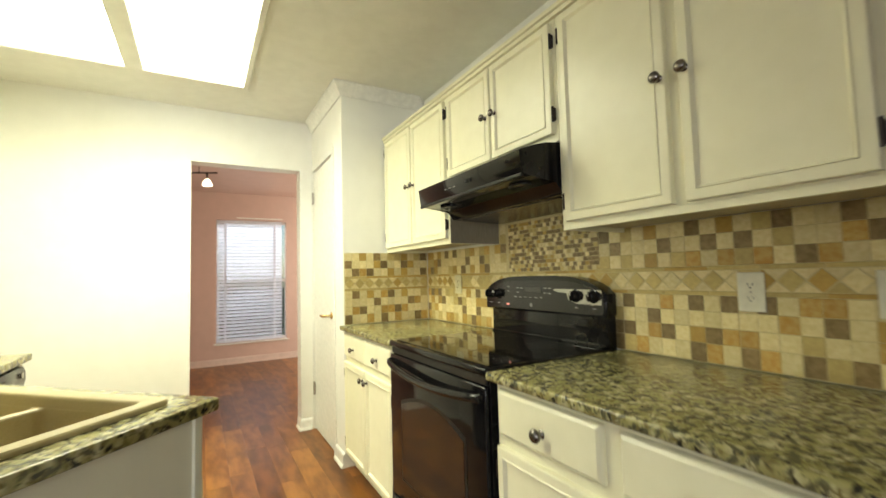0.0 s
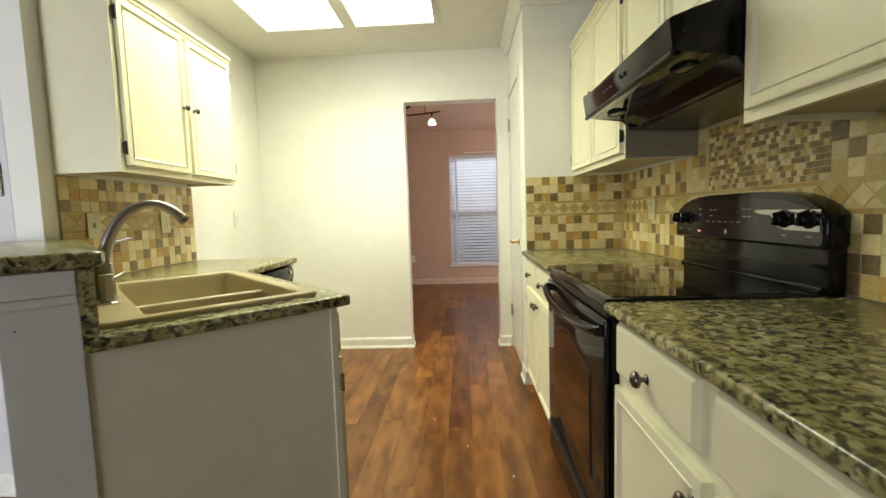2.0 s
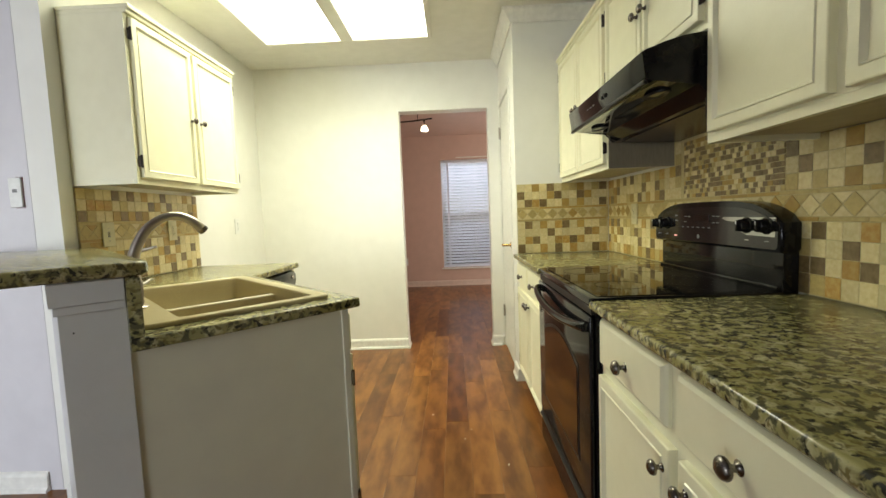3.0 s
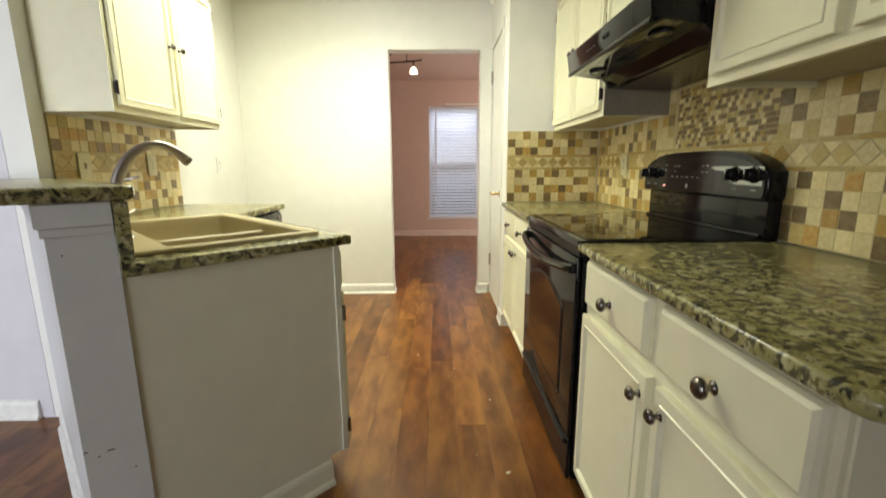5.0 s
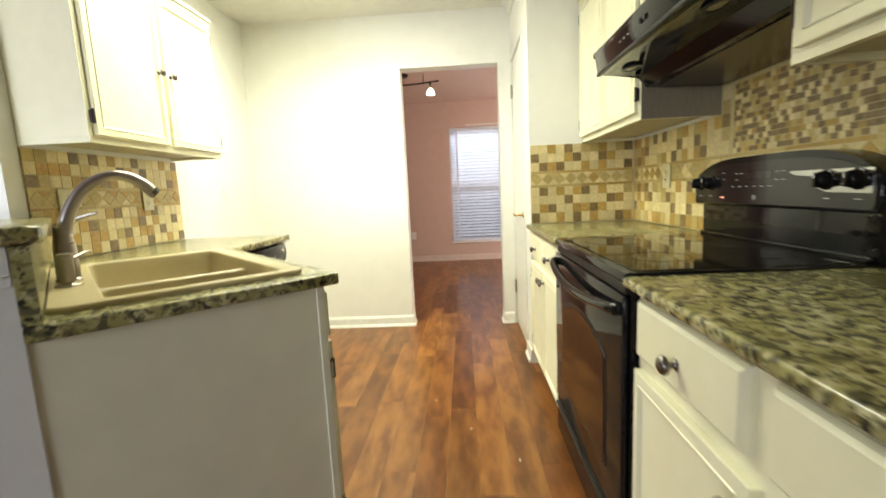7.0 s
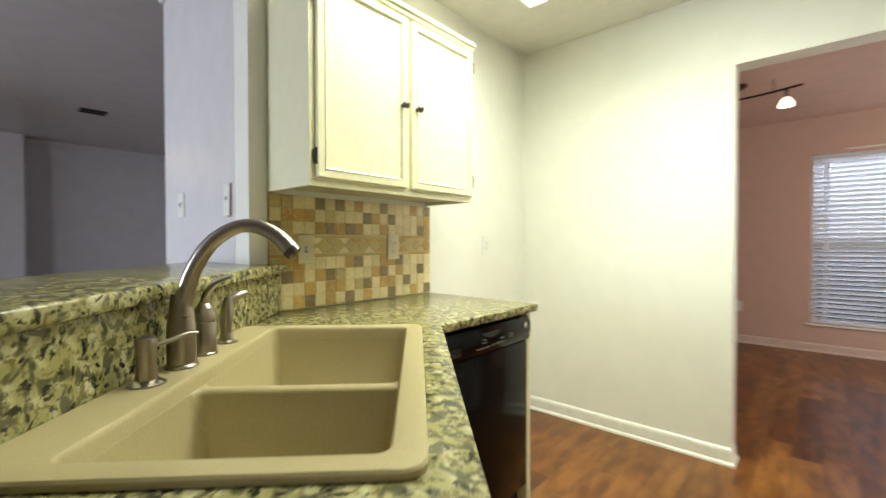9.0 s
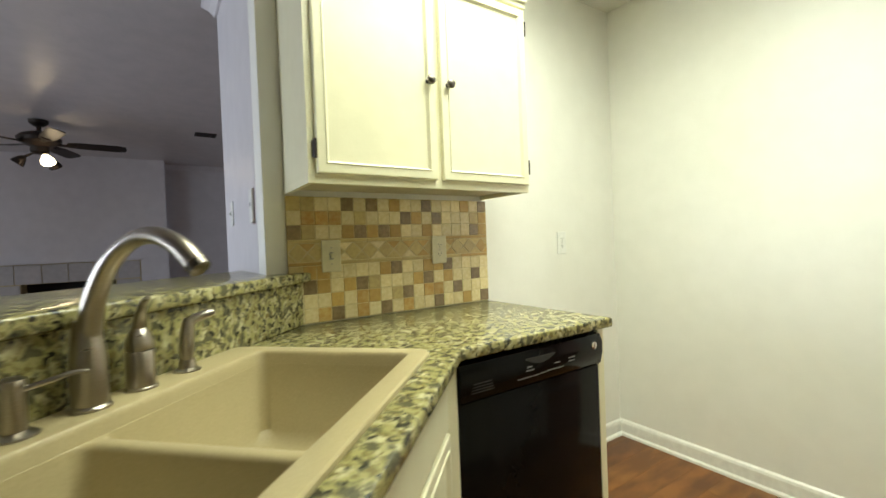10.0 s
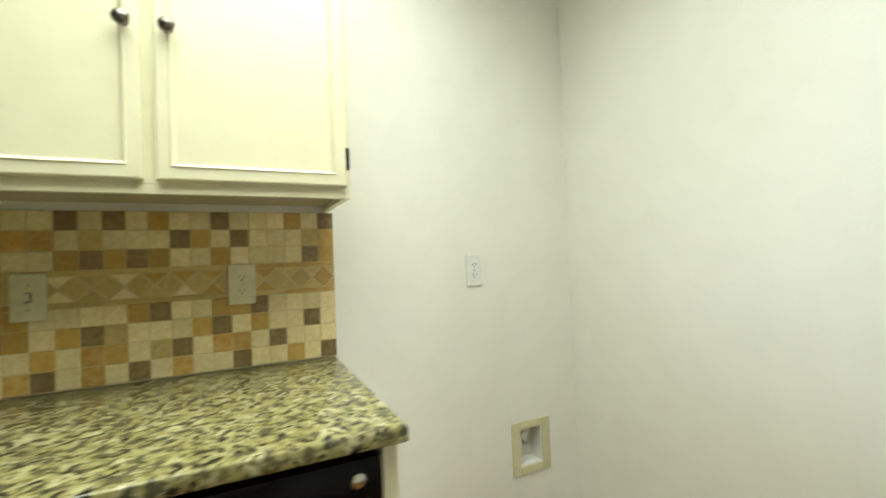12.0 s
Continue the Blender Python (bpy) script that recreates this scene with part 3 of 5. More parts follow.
        part("marker", box(kx - 0.0012, kx + 0.0012, 0.5488 - 0.0350, 0.5488 - 0.0343, 1.094, 1.106), M_WPLATE, kn, "white pointer line")
        part("legend", box(kx - 0.010, kx + 0.010, 0.5496, 0.5503, 1.040, 1.043), M_LEGEND, head, "grey printed legend")
    part("display", box(0.325, 0.435, 0.5492, 0.5503, 1.098, 1.124, 0.001, seg=1), M_GLASS, head, "dark clock display")
    for k in range(6):
        part("button", box(0.245 + k * 0.036, 0.261 + k * 0.036, 0.5494, 0.5503, 1.074, 1.077), M_LEGEND, head, "grey printed key")
    for bx, bz in ((0.262, 1.117), (0.288, 1.117), (0.262, 1.096), (0.452, 1.118), (0.478, 1.118), (0.452, 1.094), (0.478, 1.094), (0.190, 1.122), (0.190, 1.100)):
        part("button", box(bx, bx + 0.018, 0.5494, 0.5503, bz, bz + 0.003), M_LEGEND, head, "grey printed key")
    part("badge", lathe([(0, 0.001), (0.008, 0.001), (0.009, 0)], 16, Matrix.Translation((0.362, 0.5503, 1.040)) @ TURN_OUT), M_LEGEND, head, "small round grey badge")
    part("indicator_light", box(0.184, 0.202, 0.5494, 0.5503, 1.035, 1.040), M_RED, head, "small red indicator light")


M_OVEN = mat("oven_glass", (0.018, 0.010, 0.007), 0.07, second=(0.022, 0.012, 0.009), scale=6, spec=0.4)
M_PANELGLOSS = mat("control_panel_gloss", (0.010, 0.0095, 0.010), 0.09, scale=10, spec=0.4)
M_MIRRORBAND = mat("mirror_band", (0.34, 0.34, 0.33), 0.10, 1.0, scale=10, wear=0.04)
M_LEGEND = mat("grey_print", (0.22, 0.22, 0.22), 0.5)
M_RED = glow("red_led", (1.0, 0.08, 0.03), 1.2)
build_range()


# ---- range hood ----
def build_hood():
    h = thing("range_hood", "glossy black under-cabinet range hood", "range hood", faces_left(0.928, 1.850))
    w = 0.762
    prof = [(0.010, 1.530), (0.016, 1.524), (0.052, 1.520), (0.165, 1.510), (0.196, 1.468), (0.488, 1.458), (0.488, 1.654), (0.190, 1.654), (0.120, 1.645), (0.060, 1.628), (0.010, 1.611), (-0.001, 1.604)]
    part("shell", prism(prof, 0, w, 0.004, m=YZ, seg=2), M_BLACK, h, "", 35)
    part("lip", box(0.004, w - 0.004, 0.006, 0.020, 1.516, 1.5285, 0.003), M_BLACKM, h, "dark rolled lip under the fascia")
    part("filter", prism([(0.225, 1.4628), (0.225, 1.4665), (0.475, 1.4580), (0.475, 1.4543)], 0.05, w - 0.05, m=YZ), M_FILTER, h, "greasy dark metal grease filter")
    for lx in (0.12, w - 0.12):
        m = Matrix.Translation((lx, 0.098, 1.5165)) @ pose(0, 0, 0, 180 + 4.4)
        rim = part("light_rim", lathe([(0.030, 0), (0.052, 0.0), (0.052, 0.006), (0.042, 0.007), (0.030, 0.003)], 28, m @ Matrix.Diagonal((1, 0.62, 1, 1))), M_BLACKM, h, "oval black lamp rim", 40)
        part("light_lens", lathe([(0, 0.003), (0.038, 0.003), (0.041, 0.0)], 28, m @ Matrix.Diagonal((1, 0.62, 1, 1))), M_LENS, rim, "frosted lamp lens, unlit", 40)
    for k in range(5):
        bx = 0.43 + k * 0.028 if k < 2 else 0.33 - (k - 2) * 0.035
        m = Matrix.Translation((bx, 0.0045, 1.566)) @ pose(0, 0, 0, 90 + 8)
        if k < 2:
            part("switch", lathe([(0, 0.007), (0.007, 0.007), (0.009, 0.0)], 14, m), M_BLACKM, h, "round black rocker switch", 40)
        else:
            part("legend", box(bx - 0.008, bx + 0.008, 0.0030, 0.0065, 1.562, 1.565), M_LEGEND, h, "faint grey legend")


M_FILTER = mat("filter_metal", (0.10, 0.075, 0.05), 0.22, 0.8, second=(0.06, 0.045, 0.03), scale=18, wear=0.2)
M_LENS = mat("frosted_lens", (0.42, 0.37, 0.24), 0.3, scale=20)
build_hood()

# ---- cabinet over the dishwasher ----
upper_cabinet("cream painted wall cabinet with two panelled doors over the sink counter", faces_right(-1.005, 1.680), 0.880, 0.293, 1.355, 2.10, ((0.022, 0.438, "l"), (0.462, 0.868, "r")), kz=1.712)


# ---- peninsula ----
def uv_xy(u, v):
    return (S * (u + v), S * (v - u))


def rounded(x0, x1, y0, y1, r, n=5):
    out = []
    for cx, cy, a0 in ((x1 - r, y1 - r, 0), (x0 + r, y1 - r, 90), (x0 + r, y0 + r, 180), (x1 - r, y0 + r, 270)):
        out += [(cx + r * math.cos(radians(a0 + 90 * k / n)), cy + r * math.sin(radians(a0 + 90 * k / n))) for k in range(n + 1)]
    return out


def holed(outer, holes, z0, z1):
    """A slab with holes cut through it."""
    bm = bmesh.new()
    edges = []
    for loop in (outer, *holes):
        vs = [bm.verts.new((x, y, z1)) for x, y in loop]
        edges += [bm.edges.new((vs[i], vs[(i + 1) % len(vs)])) for i in range(len(vs))]
    bmesh.ops.triangle_fill(bm, use_beauty=True, use_dissolve=False, edges=edges)
    ext = bmesh.ops.extrude_face_region(bm, geom=bm.faces[:])
    bmesh.ops.translate(bm, vec=(0, 0, z0 - z1), verts=[v for v in ext["geom"] if isinstance(v, bmesh.types.BMVert)])
    bmesh.ops.recalc_face_normals(bm, faces=bm.faces)
    return bm


UE, V0, V1 = -0.848, 0.279, 0.916  # end, back and front of the peninsula's top
front_x = -0.645
outer = [uv_xy(UE, V0), uv_xy(UE, V1 - 0.010), uv_xy(UE - 0.003, V1 - 0.003), uv_xy(UE - 0.010, V1), (front_x, V1 / S - front_x), (front_x, 2.565), (XL + 0.001, 2.565), (XL + 0.001, V0 / S - XL)]
hole = [uv_xy(u, v) for u, v in rounded(-1.755, -0.950, 0.335, 0.825, 0.03)]
bm = holed(outer, [hole], CTR - SLAB, CTR)
rim_edges = [e for e in bm.edges if abs(e.verts[0].co.z - e.verts[1].co.z) < 1e-6 and len(e.link_faces) == 2 and abs(e.link_faces[0].normal.z) + abs(e.link_faces[1].normal.z) < 1.5 and abs(e.link_faces[0].normal.z) + abs(e.link_faces[1].normal.z) > 0.5]
bmesh.ops.bevel(bm, geom=rim_edges, offset=0.006, segments=3, profile=0.5, affect="EDGES")
tagged(link_mesh("countertop", bm, M_GRANITE, 40), "speckled olive granite countertop around the sink, angled at its end", "countertop", "granite countertops")

wl = XL + 0.001
bm = prism([uv_xy(UE, V0), uv_xy(UE, V0 + 0.029), (wl, (V0 + 0.029) / S - wl), (wl, V0 / S - wl)], CTR + 0.001, 1.044, 0.003)
tagged(link_mesh("splash_slab", bm, M_GRANITE), "upright granite slab between sink counter and raised bar", "splashback")
VB0, VB1 = -0.14, 0.330
bm = prism([uv_xy(UE + 0.008, VB0), uv_xy(UE + 0.008, VB1 - 0.03), uv_xy(UE - 0.002, VB1 - 0.008), uv_xy(UE - 0.025, VB1), (wl, VB1 / S - wl), (wl, YE - 0.001), (VB0 / S - YE, YE - 0.001)], 1.046, 1.080, 0.009)
tagged(link_mesh("bar_top", bm, M_GRANITE, 40), "raised granite breakfast bar top on the half wall", "bar top")
# half wall under the bar
PV0, PV1, PU = 0.156, 0.2785, -0.866
pony = structure("wall_half", prism([uv_xy(PU, PV0), uv_xy(PU, PV1), (wl, PV1 / S - wl), (wl, YE - 0.001), (PV0 / S - YE + 0.001, YE - 0.001)], 0, 1.045), M_PONY, "grey-white painted half wall carrying the bar", "wall")
bm = prism([uv_xy(PU + 0.014, PV0 - 0.014), uv_xy(PU + 0.014, PV1 - 0.002), uv_xy(PU + 0.0005, PV1 - 0.002), uv_xy(PU + 0.0005, PV0 - 0.0005), uv_xy(-2.02, PV0 - 0.0005), uv_xy(-2.02, PV0 - 0.014)], 0.992, 1.044, 0.003)
prism([uv_xy(PU + 0.007, PV0 - 0.007), uv_xy(PU + 0.007, PV1 - 0.002), uv_xy(PU + 0.0005, PV1 - 0.002), uv_xy(PU + 0.0005, PV0 - 0.0005), uv_xy(-2.02, PV0 - 0.0005), uv_xy(-2.02, PV0 - 0.007)], 0.972, 0.9915, 0.002, bm=bm)
structure("trim_half_wall", bm, M_PONY, "painted cap moulding under the bar top", "trim")
a, b = uv_xy(PU, PV0), uv_xy(-2.0, PV0)
strip("baseboard", b[0], b[1], a[0], a[1], 0, BASE, M_TRIM, "white baseboard on the half wall's living room side", "baseboard")
# chipped paint on the half wall's end
for v, z, ln, hh, turn in ((0.207, 0.44, 0.020, 0.0035, -8), (0.183, 0.434, 0.006, 0.003, 0), (0.160, 0.455, 0.009, 0.003, 0), (0.180, 0.93, 0.004, 0.004, 0), (0.250, 0.37, 0.006, 0.003, 0)):
    bm = prism([(-ln / 2, 0), (-ln / 4, hh / 2), (ln / 4, hh * 0.6), (ln / 2, hh / 4), (ln / 3, -hh / 3), (-ln / 4, -hh / 2)], 0, 0.0006, m=DIAG @ Matrix.Translation((PU + 0.0002, v, z)) @ pose(0, 0, 0, 90, 0, 90) @ pose(0, 0, 0, 0, 0, turn))
    ob = link_mesh("paint_chip", bm, M_HOLE)
    ob.parent = pony

# sink cabinet with its painted end panel
sc = thing("base_cabinet", "sink base cabinet with a plain end panel in shade-darkened cream", "cabinet", DIAG, "base cabinets")
zt = CTR - SLAB - 0.001
part("end_panel", prism([(PV1 + 0.001, 0), (0.800, 0), (0.800, 0.10), (0.871, 0.10), (0.871, zt), (PV1 + 0.001, zt)], -0.890, -0.870, m=YZ @ Matrix.Identity(4)), M_PANEL, sc, "cream end panel with a toe notch, shade in its colour")
part("end_trim", box(-0.8698, -0.862, 0.850, 0.873, 0.10, zt, 0.002), M_PANEL, sc, "thin edge strip")
part("face_frame", box(-1.790, -0.891, 0.853, 0.871, 0.10, zt), M_CAB, sc)
part("toe_kick", box(-1.76, -0.891, 0.790, 0.805, 0, 0.0995), M_CAB, sc)
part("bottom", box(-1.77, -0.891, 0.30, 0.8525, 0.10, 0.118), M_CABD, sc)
for d0, d1, sd in ((-1.345, -0.874, 1), (-1.78, -1.36, 0)):
    bm = door_mesh(0, d1 - d0, 0.115, 0.70)
    bm.transform(Matrix.Translation((d1, 0.871, 0)) @ pose(0, 0, 0, 0, 0, 180))
    d = part("door", bm, M_CAB, sc)
    hx = d1 + 0.006 if sd else d0 - 0.003
    for hz in (0.19, 0.62):
        bm = box(hx - 0.006, hx + 0.006, 0.869, 0.883, hz - 0.024, hz + 0.024, 0.002, seg=1)
        tube([(hx, 0.884, hz - 0.028), (hx, 0.884, hz + 0.028)], 0.0045, 8, bm)
        part("hinge", bm, M_PEWTER, d, "dark pewter hinge")
    part("knob", lathe(KNOB, 18, Matrix.Translation((d0 + 0.03 if sd else d1 - 0.03, 0.890, 0.65)) @ pose(0, 0, 0, -90)), M_PEWTER, d, "dark pewter mushroom knob", 50)
part("false_front", box(-1.775, -0.876, 0.8715, 0.889, 0.715, 0.842, 0.006), M_CAB, sc)
a, b = uv_xy(-0.870, PV1), uv_xy(-0.870, 0.800)
strip("baseboard", a[0], a[1], b[0], b[1], 0, BASE, M_PANEL, "baseboard on the peninsula's end in the shade-darkened cream", "baseboard")


# sink
def build_sink():
    s = thing("kitchen_sink", "beige composite double-bowl drop-in sink", "sink", DIAG)
    zr = CTR + 0.013
    big = (-1.744, -0.966, 0.402, 0.808)
    zl = zr - 0.030  # the divider's top
    bowls = [(-1.7355, -1.322, 0.4105, 0.7995), (-1.294, -0.9745, 0.4105, 0.7995)]
    bm = bmesh.new()

    def loop_verts(loop, z):
        return [bm.verts.new((x, y, z)) for x, y in loop]

    def fill(*loops):
        edges = [bm.edges.get((vs[i], vs[(i + 1) % len(vs)])) or bm.edges.new((vs[i], vs[(i + 1) % len(vs)])) for vs in loops for i in range(len(vs))]
        bmesh.ops.triangle_fill(bm, use_beauty=True, use_dissolve=False, edges=edges)

    def ring_down(vs, loop, z):
        lo = loop_verts(loop, z)
        for i in range(len(vs)):
            bm.faces.new((vs[i], vs[(i + 1) % len(vs)], lo[(i + 1) % len(lo)], lo[i]))
        return lo

    rim = loop_verts(rounded(-1.778, -0.930, 0.312, 0.848, 0.03, 5), zr)
    mouth = loop_verts(rounded(*big, 0.022, 5), zr)
    fill(rim, mouth)
    vs = ring_down(rim, rounded(-1.781, -0.927, 0.309, 0.851, 0.032, 5), zr - 0.004)
    ring_down(vs, rounded(-1.781, -0.927, 0.309, 0.851, 0.032, 5), CTR + 0.0008)
    for inset, z in ((0.002, zr - 0.001), (0.004, zr - 0.004), (0.0055, zr - 0.010), (0.0084, zl)):
        mouth = ring_down(mouth, rounded(big[0] + inset, big[1] - inset, big[2] + inset, big[3] - inset, 0.022, 5), z)
    soft = 0.009  # the divider's edges are rounded over
    tops = [loop_verts(rounded(b[0] - soft * k, b[1] + soft * (1 - k), b[2], b[3], 0.022, 5), zl) for k, b in enumerate(bowls)]
    fill(mouth, *tops)
    for k, (vs, (x0, x1, y0, y1)) in enumerate(zip(tops, bowls)):
        for inset, z, r, e in ((0.0002, zl - 0.0007, 0.022, 0.0060), (0.0004, zl - 0.0026, 0.022, 0.0030), (0.0006, zl - 0.0055, 0.022, 0.0010), (0.0012, zl - 0.010, 0.022, 0), (0.012, zr - 0.195, 0.022, 0), (0.022, zr - 0.210, 0.04, 0), (0.040, zr - 0.222, 0.04, 0), (0.075, zr - 0.225, 0.04, 0)):
            vs = ring_down(vs, rounded(x0 + inset - e * k, x1 - inset + e * (1 - k), y0 + inset, y1 - inset, r, 5), z)
        bm.faces.new(vs)
    part("basin", bm, M_SINK, s, "", 35)
    for x0, x1, y0, y1 in bowls:
        m = Matrix.Translation(((x0 + x1) / 2, (y0 + y1) / 2, zr - 0.2245))
        part("drain", lathe([(0.0, 0.001), (0.028, 0.001), (0.032, 0.004), (0.043, 0.003), (0.045, 0.0)], 24, m), M_STEEL, s, "nickel drain flange", 40)


build_sink()
ZD = CTR + 0.0135


def at_uv(u, v, z=0.0):
    return DIAG @ Matrix.Translation((u, v, z))


def build_faucet():
    f = thing("faucet", "brushed nickel high-arc kitchen faucet on the sink deck", "faucet", at_uv(-1.352, 0.355, ZD))
    part("base_ring", lathe([(0, 0), (0.030, 0), (0.031, 0.004), (0.028, 0.008), (0, 0.008)], 26), M_STEEL, f, "", 40)
    body = [(0, 0.008), (0.026, 0.008), (0.027, 0.03), (0.0265, 0.06), (0.026, 0.085), (0.024, 0.105), (0.021, 0.125), (0.0185, 0.15), (0, 0.152)]
    part("body", lathe(body, 24), M_STEEL, f, "", 50)
    pts = curve_points([(0, 0, 0.09), (0, 0.006, 0.14), (0, 0.026, 0.20), (0, 0.060, 0.252), (0, 0.108, 0.284), (0, 0.152, 0.287), (0, 0.192, 0.268), (0, 0.220, 0.240)], 6)
    k = len(pts)
    rad = [0.0195 - 0.0055 * min(1, i / (k * 0.55)) + (0.0035 * max(0, (i / k - 0.6) / 0.4)) for i in range(k)]
    part("spout", tube(pts, rad, 18), M_STEEL, f, "arched nickel spout", 50)
    e, d = pts[-1], (pts[-1] - pts[-2]).normalized()
    part("nozzle", tube([e - d * 0.001, e + d * 0.012, e + d * 0.015], [0.0178, 0.0172, 0.013], 18), M_PEWTER, f, "dark spray nozzle", 40)


def build_lever():
    f = thing("faucet_lever", "brushed nickel single-lever mixing valve", "faucet handle", at_uv(-1.452, 0.352, ZD))
    part("base", lathe([(0, 0), (0.027, 0), (0.027, 0.004), (0.0245, 0.006), (0.0245, 0.072), (0.0235, 0.074), (0, 0.074)], 26), M_STEEL, f, "", 40)
    part("dome", lathe([(0.0, 0.0755), (0.0235, 0.0755), (0.0245, 0.080), (0.0235, 0.092), (0.0175, 0.108), (0.011, 0.118), (0, 0.121)], 24), M_STEEL, f, "", 60)
    pts = curve_points([(0, 0, 0.112), (0.006, 0.010, 0.140), (0.026, 0.040, 0.168), (0.061, 0.087, 0.183)], 6)
    part("lever", tube(pts, [0.011 - 0.007 * i / len(pts) for i in range(len(pts))], 12), M_STEEL, f, "curved tapering lever", 60)


def build_sprayer():
    f = thing("side_sprayer", "brushed nickel side sprayer standing in the deck", "sprayer", at_uv(-1.566, 0.350, ZD))
    part("flange", lathe([(0, 0), (0.027, 0), (0.027, 0.003), (0.018, 0.007), (0.015, 0.024), (0, 0.025)], 24), M_STEEL, f, "", 40)
    part("grip", tube([(0, 0, 0.022), (0, 0, 0.05), (-0.002, 0.001, 0.08), (-0.005, 0.003, 0.105), (-0.008, 0.005, 0.112)], [0.0125, 0.0155, 0.0145, 0.0115, 0.010], 18), M_STEEL, f, "", 50)
    part("spray_head", tube([(-0.002, 0.000, 0.100), (-0.016, 0.012, 0.112), (-0.038, 0.028, 0.120), (-0.046, 0.034, 0.121)], [0.009, 0.0105, 0.0095, 0.006], 14), M_STEEL, f, "angled spray head", 50)


def build_soap():
    f = thing("soap_dispenser", "brushed nickel soap dispenser with a thin spout", "dispenser", at_uv(-1.243, 0.352, ZD))
    part("flange", lathe([(0, 0), (0.030, 0), (0.030, 0.003), (0.020, 0.009), (0, 0.009)], 24), M_STEEL, f, "", 40)
    part("barrel", lathe([(0, 0.009), (0.0165, 0.009), (0.0165, 0.072), (0, 0.072)], 22), M_STEEL, f, "", 40)
    part("cap", lathe([(0, 0.0725), (0.018, 0.0725), (0.0185, 0.076), (0.017, 0.083), (0.010, 0.086), (0, 0.0865)], 22), M_STEEL, f, "", 50)
    part("nozzle", tube(curve_points([(-0.008, 0.012, 0.068), (-0.03, 0.030, 0.074), (-0.052, 0.046, 0.080), (-0.066, 0.056, 0.078)], 5), [0.0045] * 10 + [0.0035] * 6, 8), M_STEEL, f, "thin curved spout", 50)


build_faucet()
build_lever()
build_sprayer()
build_soap()


# ---- dishwasher ----
def build_dishwasher():
    d = thing("dishwasher", "glossy black built-in dishwasher under the granite counter", "dishwasher", faces_right(-0.672, 1.938))
    w = 0.580
    part("tub", box(0.006, w - 0.006, 0.024, 0.58, 0.10, CTR - SLAB - 0.006), M_BLACKM, d)
    part("door", box(0.002, w - 0.002, -0.004, 0.022, 0.115, 0.742, 0.005), M_DWBLACK, d, "", 40)
    prof = [(0.022, 0.744), (-0.006, 0.744), (-0.014, 0.752), (-0.022, 0.790), (-0.021, 0.826), (-0.012, 0.846), (0.022, 0.852)]
    c = part("control_panel", prism(prof, 0.001, w - 0.001, 0.003, m=YZ, seg=2), M_DWBLACK, d, "bulging black control panel", 50)
    n = 10
    grip = [(w / 2 - 0.06 + 0.12 * k / n, 0.822 - 0.016 * math.sin(math.pi * k / n)) for k in range(n + 1)]
    grip += [(w / 2 + 0.06 - 0.12 * k / n, 0.826) for k in range(n + 1)]
    part("handle_recess", xz(grip, -0.0235, -0.019), M_HOLE, c, "dark crescent hand hold")
    for k in range(4):
        zs = 0.768 + 0.008 * k
        ys = -0.014 - 0.008 * min(1, (zs - 0.752) / 0.038)
        part("vent_slot", box(0.035 + 0.002 * k, 0.115 - 0.004 * k, ys - 0.0006, ys + 0.004, zs, zs + 0.003), M_HOLE, c, "thin vent slot")
    for x0, x1, z in ((0.20, 0.285, 0.770), (0.290, 0.315, 0.772), (0.320, 0.39, 0.774), (0.23, 0.262, 0.790), (0.235, 0.255, 0.800), (0.345, 0.372, 0.792), (0.41, 0.44, 0.786), (0.41, 0.44, 0.796)):
        part("legend", box(x0, x1, -0.0146 - 0.008 * min(1, (z - 0.752) / 0.038), -0.012, z, z + 0.003), M_LEGEND, c, "grey printed legend")
    part("badge", lathe([(0, 0.003), (0.010, 0.003), (0.0125, 0.0015), (0.0125, 0)], 22, Matrix.Translation((w - 0.045, -0.0215, 0.815)) @ TURN_OUT), M_CHROME, c, "round chrome badge", 40)
    part("kick_plate", box(0.004, w - 0.004, 0.040, 0.060, 0.004, 0.112), M_BLACKM, d)


M_CHROME = mat("chrome", (0.70, 0.70, 0.68), 0.14, 1.0, scale=30)
build_dishwasher()
p = thing("cabinet_end_panel", "narrow cream panel closing the counter's end", "cabinet panel")
part("panel", box(XL + 0.002, -0.672, 2.522, 2.552, 0, CTR - SLAB - 0.001, 0.002), M_CAB, p)
p = thing("cabinet_filler", "cream corner filler between sink cabinet and dishwasher", "cabinet panel")
part("filler", prism([(-0.664, 1.897), (-0.664, 1.936), (-0.686, 1.936), (-0.686, 1.919)], 0.10, CTR - SLAB - 0.001), M_CAB, p)


